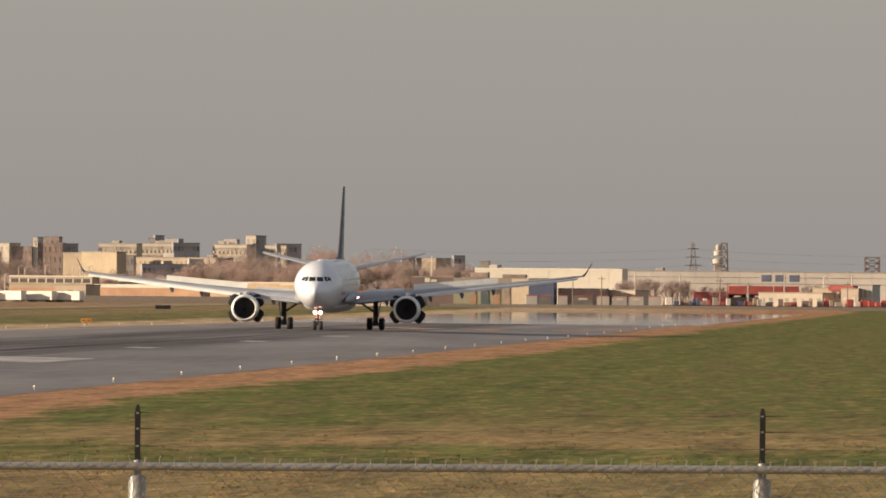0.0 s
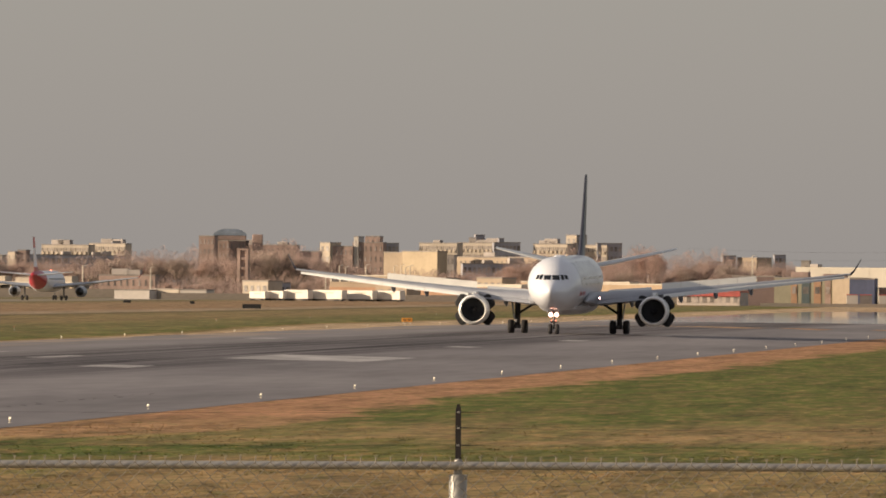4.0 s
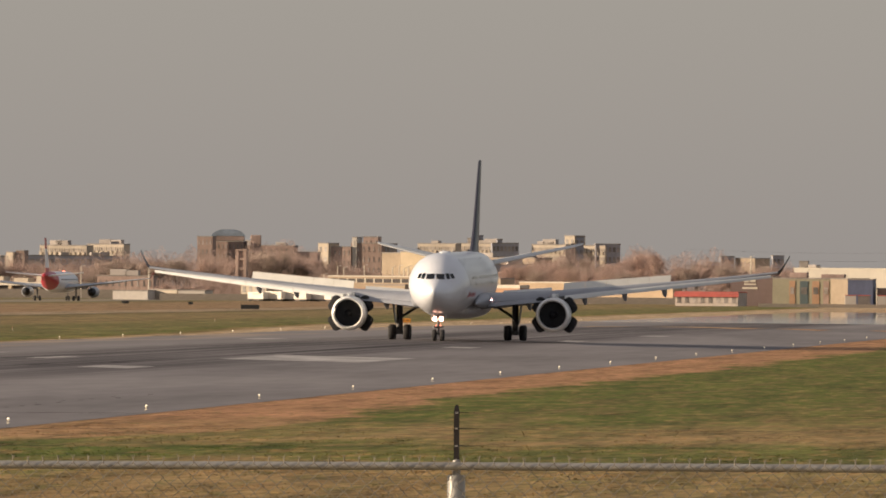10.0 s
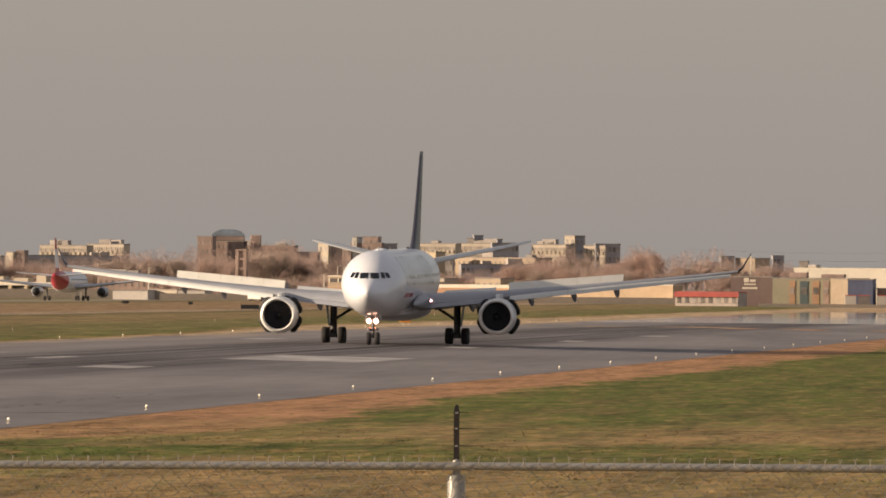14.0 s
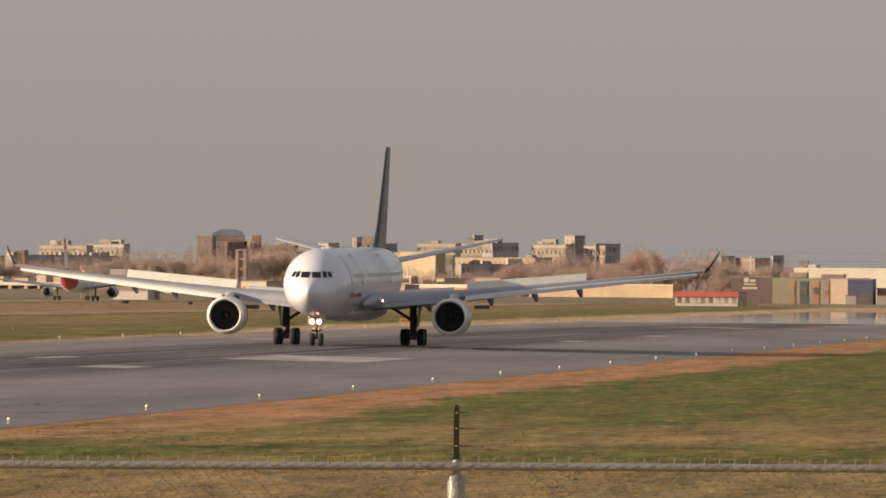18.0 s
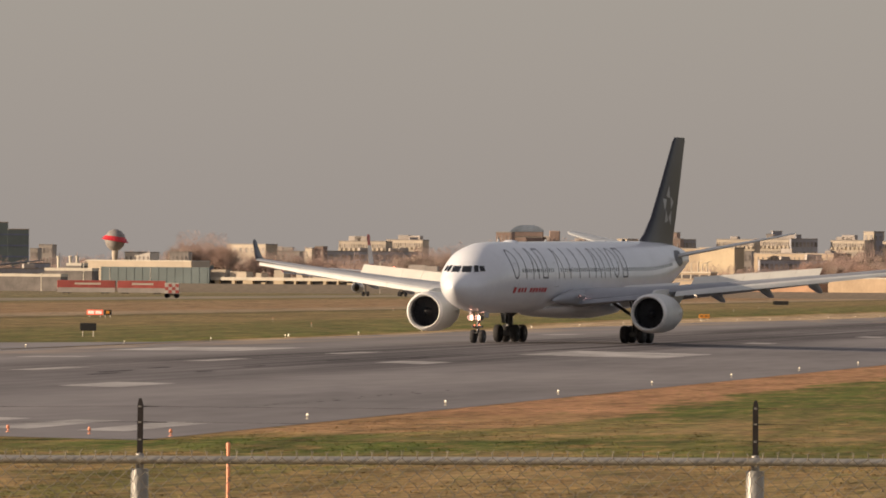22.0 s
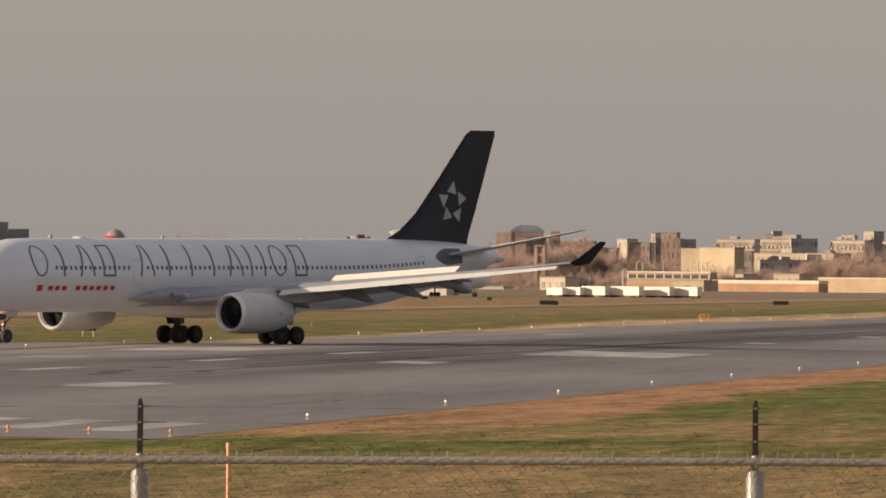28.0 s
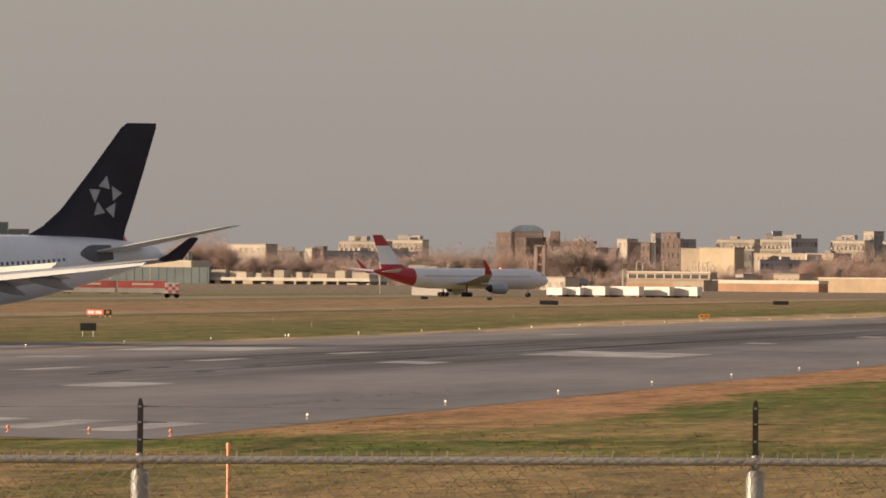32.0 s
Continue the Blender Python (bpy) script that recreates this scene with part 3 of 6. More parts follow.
def build_airliner():
    plane = thing("airliner", Matrix.Identity(4), "white twin-engined airliner with a black tail on the runway", "airliner")
    rings = []
    for k in range(len(BODY)):
        s, w, h, z = BODY[k]
        rings.append([(NOSE_X - s, w * math.cos(2 * math.pi * i / 40), z + h * math.sin(2 * math.pi * i / 40)) for i in range(40)])
    body = part("fuselage", loft(rings), WHITE_PAINT, plane, "gloss white fuselage", True)
    # belly fairing
    fair = []
    for x, w, d, top in ((14.5, 0.3, -0.3, 2.9), (12, 1.7, 0.12, 3.3), (9, 2.6, 0.36, 3.8), (4, 2.95, 0.46, 4.0), (-2, 2.95, 0.46, 4.0), (-5.5, 2.4, 0.28, 3.7), (-9.5, 0.6, -0.35, 3.2)):
        zb = 2.4 - d
        fair.append([(x, w * math.cos(a), (top + zb) / 2 + (top - zb) / 2 * math.sin(a)) for a in [2 * math.pi * i / 20 for i in range(20)]])
    part("belly_fairing", loft(fair), WHITE_PAINT, plane, "white belly fairing", True)
    # flight deck windows
    for y0, y1, z0, z1, lean in ((0.05, 0.76, 5.58, 6.06, 0.07), (0.86, 1.15, 5.6, 6.1, 0.16), (1.21, 1.5, 5.65, 6.07, 0.2)):
        for side in (1, -1):
            part("cockpit_window", nose_pane(y0, y1, z0, z1, lean, side), DARK_GLASS, body, "dark cockpit pane")
    # cabin windows, each its own pane, and doors
    for side in (1, -1):
        pane = mesh_of("cabin_window", decal(19.88, 20.12, 8.5, 14.5, 0.012, 1, 1, side=side), CABIN_PANE)
        for k in range(80):
            s = 9.6 + 0.533 * k
            if any(abs(s - d) < 0.75 for d in (18.6, 36.0)):
                continue
            if s < 43:
                o = new("cabin_window", pane)
                o.parent, o.location = body, (20 - s, 0, (s - 20) * 0.0069)
            else:
                part("cabin_window", decal(s - 0.12, s + 0.12, 8.5, 14.5, 0.012, 1, 1, side=side), CABIN_PANE, body)
        for d in (8.0, 18.6, 36.0, 51.5):
            bm = bmesh.new()
            w, a0, a1 = 0.55, -16, 24
            for e in ((-w, -w + 0.05, a0, a1), (w - 0.05, w, a0, a1)):
                decal(d + e[0], d + e[1], e[2], e[3], 0.01, 1, 4, bm=bm, side=side)
            for a in (a0, a1):
                decal(d - w, d + w, a, a + 1.0, 0.01, 2, 1, bm=bm, side=side)
            part("cabin_door", bm, GREY_PAINT, body, "thin grey outline of a cabin door")
    # the large painted name as plain strokes, the small one as red blocks
    for side in (1, -1):
        sgn = 1 if side > 0 else -1
        # upright bars, leaning pairs, rings and open boxes
        plain = zip([7.1 + 2.55 * i for i in range(4)] + [18.85 + 2.5 * i for i in range(8)], ("ring", "bar", "lean", "box", "lean", "bar", "bar", "bar", "lean", "pair", "ring", "box"))
        for s, shape in plain:
            words = "thin dark grey painted stroke"
            if shape == "ring":
                bm = bmesh.new()
                loop = []
                for i in range(21):
                    a = 2 * math.pi * i / 20
                    loop.append([bm.verts.new((x, y * side, z)) for x, y, z in (skin(s + 0.85 + r * math.cos(a), 26 + h * math.sin(a), 0.014) for r, h in ((0.85, 28.0), (0.7, 25.4)))])
                for p, q in zip(loop, loop[1:]):
                    bm.faces.new((p[0], q[0], q[1], p[1]))
                part("letter_stroke", bm, LETTER_GREY, body, words)
            elif shape == "bar":
                part("letter_stroke", decal(s + 0.7, s + 0.88, -2, 54, 0.014, 1, 7, side=side), LETTER_GREY, body, words)
            elif shape in ("lean", "pair"):
                lean = 0.62 if shape == "lean" else 0.0
                part("letter_stroke", decal(s, s + 0.17, -2, 54, 0.014, 1, 7, lean, side=side), LETTER_GREY, body, words)
                part("letter_stroke", decal(s + 1.5, s + 1.67, -2, 54, 0.014, 1, 7, -lean, side=side), LETTER_GREY, body, words)
            else:
                for d in (0.0, 1.25):
                    part("letter_stroke", decal(s + d, s + d + 0.17, 0, 52, 0.014, 1, 7, side=side), LETTER_GREY, body, words)
                for a in (-2, 51):
                    part("letter_stroke", decal(s, s + 1.4, a, a + 3, 0.016, 2, 1, side=side), LETTER_GREY, body, words)
        part("emblem", decal(7.6, 8.2, -25, -15, 0.014, 3, 3, side=side), RED_PAINT, body, "small red painted emblem")
        for k in range(10):
            if k == 3:
                continue
            part("letter_block", decal(8.8 + 0.76 * k, 9.3 + 0.76 * k, -24, -16.5, 0.014, 1, 2, side=side), RED_PAINT, body, "small red painted block")
    # aerials along the back
    part("antenna_dome", turned([(7.9, 0.62), (8.02, 0.6), (8.12, 0.45), (8.17, 0.1)], "z", 16, origin=(NOSE_X - 15.0, 0, 0)), WHITE_PAINT, body, "low white antenna dome", True)
    for s in (11.5, 24.0, 40.0):
        part("antenna_blade", loft([[(NOSE_X - s - dx, -0.03, z), (NOSE_X - s - dx - c, -0.03, z), (NOSE_X - s - dx - c, 0.03, z), (NOSE_X - s - dx, 0.03, z)] for dx, c, z in ((0, 0.5, 7.9), (0.2, 0.3, 8.26))]), GREY_PAINT, body, "small grey antenna blade")
    # fin
    fin = []
    for z, xl, xt in FIN:
        c = xl - xt
        fin.append([(x, z0, z) for x, _, z0 in [(p[0], 0, p[2]) for p in airfoil(xl, c, 0, 0, 0.075, 8, 0)]])
    tail = part("fin", loft(fin), BLACK_PAINT, plane, "gloss black tail fin", True)
    for side in (1, -1):
        for k in range(5):
            a = radians(90 + 72 * k)
            c = Vector((-25.4, 0.0, 11.1))
            o = Vector((math.cos(a), 0, math.sin(a)))
            w = Vector((-o.z, 0, o.x))
            pts = [c + o * 1.75 + w * 0.15, c + o * 0.68 + w * 0.45, c + o * 0.9 - w * 0.68]
            bm = bmesh.new()
            bm.faces.new([bm.verts.new(Vector((p.x, side * (fin_half(p.x, p.z) + 0.015), p.z))) for p in pts])
            part("tail_triangle", bm, STAR_SILVER, tail, "silver painted triangle")
        part("stabiliser", mirrored(loft([[(px, py, pz + (xl - c / 2 - px) * 0.095) for px, py, pz in airfoil(xl, c, y, z + 0.2, 0.055, 8, 0)] for y, xl, c, z in ((0.6, -22.6, 6.0, 6.86), (4, -24.9, 4.7, 7.58), (9.3, -28.5, 2.45, 8.72), (9.7, -29.3, 1.6, 8.83))]), side), PALE_WING, plane, "pale grey tailplane half", True)
        # wing and what hangs on it
        wing = part("wing", mirrored(loft([airfoil(xl, c, y, z, th) for y, xl, c, z, th in WING]), side), WING_GREY, plane, "long swept grey wing", True)
        part("winglet", mirrored(loft([airfoil(xl, c, y, z, 0.17, camber=0) for y, xl, c, z in ((29.2, -6.5, 2.25, 6.45), (29.5, -7.0, 1.8, 6.75), (30.15, -8.4, 1.0, 7.9), (30.2, -8.7, 0.7, 8.05))]), side), BLACK_PAINT, wing, "black upturned winglet", True)
        part("root_glove", mirrored(loft([ring((x, y, z), "x", r, 12) for x, y, z, r in ((14.4, 2.62, 3.38, 0.04), (13.2, 2.68, 3.46, 0.26), (11.6, 2.8, 3.55, 0.48), (9.8, 2.95, 3.64, 0.66), (8.0, 3.05, 3.66, 0.62))]), side), WING_GREY, wing, "pointed grey fairing at the wing root", True)
        for y0, y1 in ((3.2, 8.6), (10.2, 14.98), (15.0, 19.68), (19.7, 24.28), (24.3, 28.6)):
            q = []
            for y in (y0, y1):
                xl, c, z, th = wing_at(y)
                q.append([(xl + 0.55 - p * 0.15 * c, y, z - 0.3 + h * min(c, 5.0)) for p, h in ((0, -0.02), (0.25, 0.04), (0.6, 0.07), (1.0, 0.075), (1.0, 0.055), (0.5, 0.025))])
            part("slat", mirrored(loft(q), side), WING_GREY if y0 < 4 else PALE_WING, wing, "pale drooped leading edge slat")
        for y0, y1 in ((3.1, 9.2), (9.5, 14.3), (14.4, 19.6)):
            q = []
            for y in (y0, y1):
                xl, c, z, th = wing_at(y)
                tx, fc = xl - c * 0.93, c * 0.24
                q.append([(tx - t * fc * 0.86, y, z - 0.02 - t * fc * 0.2 + h) for t, h in ((0, 0.0), (0.12, 0.14), (0.4, 0.2), (1, 0.02), (1, -0.02), (0.4, 0.02), (0.1, -0.1))])
            part("flap", mirrored(loft(q), side), PALE_WING, wing, "pale lowered wing flap")
        n = 5
        for k in range(n):
            y0, y1 = lerp(9.7, 19.4, k / n), lerp(9.7, 19.4, (k + 1) / n) - 0.02
            ends = wing_top(9.7, 0.72), wing_top(19.4, 0.72)
            a, b = ends[0].lerp(ends[1], (y0 - 9.7) / 9.7), ends[0].lerp(ends[1], (y1 - 9.7) / 9.7)
            up = Vector((-0.86, 0, 0.62))
            part("spoiler", mirrored(plate(a, b, b + up * lerp(1.3, 1.1, (y1 - 9.7) / 9.7), a + up * lerp(1.3, 1.1, (y0 - 9.7) / 9.7), 0.04), side), CREAM_PANEL, wing, "raised pale spoiler panel")
        a, b = wing_top(4.2, 0.74), wing_top(8.6, 0.72)
        part("spoiler", mirrored(plate(a, b, b + Vector((-1.2, 0, 0.45)), a + Vector((-1.2, 0, 0.45)), 0.04), side), PALE_WING, wing, "raised pale spoiler panel")
        for y in (6.6, 11.6, 15.2, 18.8):
            xl, c, z, th = wing_at(y)
            prof = [(0.0, 0.05), (0.8, 0.24), (1.9, 0.33), (3.0, 0.28), (4.0, 0.12), (4.3, 0.03)]
            q = []
            for d, r in prof:
                q.append([(xl - c * 0.52 - d, y + 0.62 * dy, z0) for _, dy, z0 in [(0, p.y, p.z) for p in ring((0, 0, z - 0.32 - max(0, d - 1.6) * 0.24), "x", r * 1.25, 12)]])
            part("flap_fairing", mirrored(loft(q), side), WING_GREY, wing, "pointed grey flap track fairing", True)
        nacelle(plane, side)
        # main gear
        yg = 5.34 * side
        leg = part("main_gear", rod((0.25, yg, 0.7), (0.35, yg, 3.9), 0.3, n=14), STRUT_GREY, plane, "grey main landing gear leg", True)
        part("side_stay", rod((0.3, yg, 2.0), (0.3, yg - 2.2 * side, 3.4), 0.13), STRUT_GREY, leg)
        part("drag_stay", rod((0.3, yg, 1.6), (2.2, yg, 3.6), 0.07), STRUT_GREY, leg)
        part("bogie_beam", box(-1.15, 1.15, yg - 0.3, yg + 0.3, 0.48, 0.9, bevel=0.06), STRUT_GREY, leg)
        part("gear_door", plate((-0.9, yg + 0.34 * side, 1.5), (1.0, yg + 0.34 * side, 1.5), (1.3, yg + 0.62 * side, 3.6), (-1.1, yg + 0.62 * side, 3.6), 0.05), STRUT_GREY, leg, "dark grey landing gear door")
        for dx in (-0.99, 0.99):
            for dy in (-0.7, 0.7):
                add_wheel(leg, MAIN_WHEEL, dx, yg + dy, 0.69)
    # nose gear
    xn = 25.38
    leg = part("nose_gear", rod((xn, 0, 0.55), (xn - 0.2, 0, 2.9), 0.12, n=12), STRUT_GREY, plane, "grey nose landing gear leg", True)
    part("drag_stay", rod((xn, 0, 1.3), (xn - 1.6, 0, 2.6), 0.06), STRUT_GREY, leg)
    part("torque_link", box(xn + 0.08, xn + 0.4, -0.12, 0.12, 0.75, 0.86), STRUT_GREY, leg)
    for side in (1, -1):
        add_wheel(leg, NOSE_WHEEL, xn, 0.36 * side, 0.53)
        part("gear_door", plate((xn - 0.9, 0.6 * side, 2.0), (xn + 0.2, 0.6 * side, 2.0), (xn + 0.3, 0.62 * side, 2.75), (xn - 1.0, 0.62 * side, 2.75), 0.04), GREY_PAINT, leg, "grey nose gear door")
        part("taxi_lamp", turned([(0.0, 0.02), (0.02, 0.22), (-0.1, 0.22), (-0.3, 0.08)], "x", 14, origin=(xn + 0.35, 0.3 * side, 2.0)), LAMP_WARM, leg, "bright warm landing lamp", True)
        part("steering_actuator", rod((xn - 0.1, 0.1 * side, 1.25), (xn + 0.25, 0.42 * side, 1.3), 0.09, n=8), STRUT_GREY, leg, "", True)
        part("turn_off_lamp", turned([(0.0, 0.01), (0.01, 0.05), (-0.08, 0.04)], "x", 10, origin=(xn + 0.3, 0.2 * side, 1.42)), LAMP_RED, leg, "small red-lit lamp", True)
        # tube added so that the glow only shows from ahead
        part("lamp_blind", loft([ring((xn + 0.2, 0.3 * side, 2.0), "x", 0.24, 14), ring((xn + 1.15, 0.3 * side, 2.0), "x", 0.25, 14)], caps=False), STRUT_GREY, leg, "grey tube added to hide the lamp from the side", True)
    part("wing_lamp", turned([(0.0, 0.02), (0.02, 0.1), (-0.1, 0.1)], "x", 12, origin=(9.35, 3.78, 3.74)), LAMP_PINK, plane, "glowing wing root lamp", True)
    # added tube, narrower, cuts the wing lamp off once the aircraft turns
    part("lamp_blind", loft([ring((9.2, 3.78, 3.74), "x", 0.12, 12), ring((10.7, 3.78, 3.74), "x", 0.125, 12)], caps=False), WING_GREY, plane, "tube added round the wing root lamp to hide it sideways", True)
    part("tail_cone", turned([(0, 0.33), (-0.5, 0.24), (-0.75, 0.2)], "x", 16, origin=(NOSE_X - 62.85, 0, 6.72)), GREY_PAINT, plane, "grey auxiliary exhaust", True)
    for side in (1, -1):
        bm = bmesh.new()
        rows = []
        for i in range(9):
            u = i / 8
            up = 22 * min(1, math.sin(math.pi * min(0.5, u * 0.9 + 0.05)))
            rows.append([bm.verts.new((x, y * side, z)) for x, y, z in (skin(lerp(53.6, 57.2, u), 20 + up * (j / 3 - 1), 0.016) for j in range(7))])
        for a, b in zip(rows, rows[1:]):
            for j in range(6):
                bm.faces.new((a[j], b[j], b[j + 1], a[j + 1]))
        part("tail_shield", bm, PLATE_AND_SHADE, body, "bare grey plate with a rounded front at the tailplane root")
    part("beacon", turned([(8.1, 0.16), (8.3, 0.14), (8.4, 0.05)], "z", 10, origin=(-13.5, 0, 0)), DARK_METAL, plane, "small dark beacon", True)
    return plane


MAIN_WHEEL, NOSE_WHEEL = wheel_mesh(0.71, 0.56), wheel_mesh(0.53, 0.4)
airliner = build_airliner()


# ---- the town behind the airfield ----
GROUND_Z = 0.4


def spot(b, e, d):
    """A far place: bearing b and elevation e in units of 1/23317 rad, d metres away along y."""
    return Vector((b * d / FOCAL, d, EYE[2] + e * d / FOCAL))


# several town colours are lightened to carry the distance's haze
PLASTER = {
    "office": mat("blue_grey_cladding", (0.34, 0.335, 0.37), 0.6, vary=0.25, scale=0.15, spread=0.2),
    "grey": mat("grey_concrete", (0.42, 0.37, 0.335), 0.8, vary=0.2, scale=0.12, spread=0.15),
    "cream": mat("cream_render", (0.46, 0.39, 0.31), 0.8, vary=0.15, scale=0.15, spread=0.1),
    "apartment": mat("pale_brick", (0.48, 0.41, 0.335), 0.85, vary=0.2, scale=0.12, spread=0.12),
    "brick": mat("brown_brick", (0.34, 0.245, 0.21), 0.85, vary=0.25, scale=0.2, spread=0.2),
    "tan": mat("tan_cladding", (0.42, 0.33, 0.24), 0.8, vary=0.15, scale=0.1, spread=0.1),
    # tan made lighter, with the sun on the hall's front in the colour
    "lit": mat("sunlit_tan_render", (0.46, 0.365, 0.25), 0.8, vary=0.12, scale=0.1),
    "white": mat("white_cladding", (0.54, 0.49, 0.44), 0.7, vary=0.12, scale=0.2, spread=0.1),
    "warehouse": mat("white_sheet_steel", (0.52, 0.47, 0.4), 0.6, vary=0.08, scale=0.08),
    "shed": mat("grey_sheet_steel", (0.45, 0.41, 0.37), 0.65, vary=0.15, scale=0.06, spread=0.08),
    "tower": mat("dark_teal_glazing", (0.1, 0.125, 0.13), 0.35, vary=0.15, scale=0.1),
    "hangar": mat("tan_sheet_steel", (0.5, 0.41, 0.31), 0.7, vary=0.1, scale=0.1),
    "terrace": mat("pale_terrace_render", (0.36, 0.28, 0.2), 0.8, vary=0.15, scale=0.2),
    "bricklow": mat("orange_brick", (0.4, 0.24, 0.15), 0.85, vary=0.2, scale=0.15),
    "tanlow": mat("sandy_brick", (0.46, 0.34, 0.23), 0.85, vary=0.15, scale=0.15),
    "redroof": mat("worn_white_boarding", (0.5, 0.43, 0.38), 0.8, vary=0.15, scale=0.3),
    "darkbrown": mat("dark_brown_cladding", (0.15, 0.105, 0.1), 0.7, vary=0.15, scale=0.2),
    "panel": mat("olive_shop_panels", (0.31, 0.28, 0.2), 0.8, vary=0.12, scale=0.15),
    "dock": mat("dark_dock_cladding", (0.17, 0.15, 0.14), 0.7, vary=0.3, scale=0.3),
    "blue": mat("navy_cladding", (0.1, 0.115, 0.19), 0.6, vary=0.2, scale=0.2),
}
WORDS = {"tower": ("dark teal glass tower block with storey bands", "office block"), "office": ("dark blue-grey office block with ribbon windows", "office block"), "grey": ("plain grey concrete block behind the airfield", "building"),
         "cream": ("cream rendered block with small windows", "building"), "apartment": ("pale brick apartment block with many windows", "apartment block"),
         "brick": ("brown brick building among bare trees", "building"), "tan": ("plain tan clad industrial building", "building"), "lit": ("windowless tan industrial hall in a sunlit tone", "hall"),
         "white": ("small white clad building on the airfield", "building"), "warehouse": ("long low white sheet-steel warehouse", "warehouse"), "shed": ("long grey sheet-steel shed behind houses", "shed"),
         "hangar": ("tan hangar with a grey glazed front", "hangar"), "terrace": ("low pale terrace with a row of windows", "building"), "bricklow": ("low orange brick building with a bright roof edge", "building"),
         "tanlow": ("low sandy brick building by the field", "building"), "redroof": ("low worn house with a red fascia", "house"), "darkbrown": ("plain dark brown clad hall by the road", "hall"), "panel": ("olive and red panelled shop front by the road", "shop"), "blue": ("plain navy clad store by the road", "store"),
         "dock": ("low dark loading dock under a white roof", "building")}
BARK = mat("bark", (0.24, 0.185, 0.155), 0.9, vary=0.3, scale=2)
ROOF_DARK = mat("tar_roof", (0.3, 0.265, 0.24), 0.85, vary=0.2, scale=0.2)
ROOF_PALE = mat("pale_roof_edge", (0.6, 0.54, 0.45), 0.7, vary=0.1, scale=0.3)
RED_SHEET = mat("red_sheet", (0.44, 0.1, 0.085), 0.6, vary=0.2, scale=0.4, spread=0.15)
PANE_DARK = mat("dark_window_band", (0.07, 0.06, 0.06), 0.3, vary=0.3, scale=0.5)
# much paler than dark glass: the far haze is in this colour
PANE = mat("hazed_window", (0.27, 0.235, 0.215), 0.4, vary=0.4, scale=0.4, spread=0.5)
WIN_MESH = {}


def window_mesh(w, h):
    key = (round(w * 2) / 2, round(h * 2) / 2)
    if key not in WIN_MESH:
        bm = box(-w / 2, w / 2, -0.06, 0.25, -h / 2, h / 2)
        box(-w / 2 - 0.15, w / 2 + 0.15, -0.12, 0.2, -h / 2 - 0.18, -h / 2, bm)
        WIN_MESH[key] = mesh_of("window", bm, PANE)
    return WIN_MESH[key]


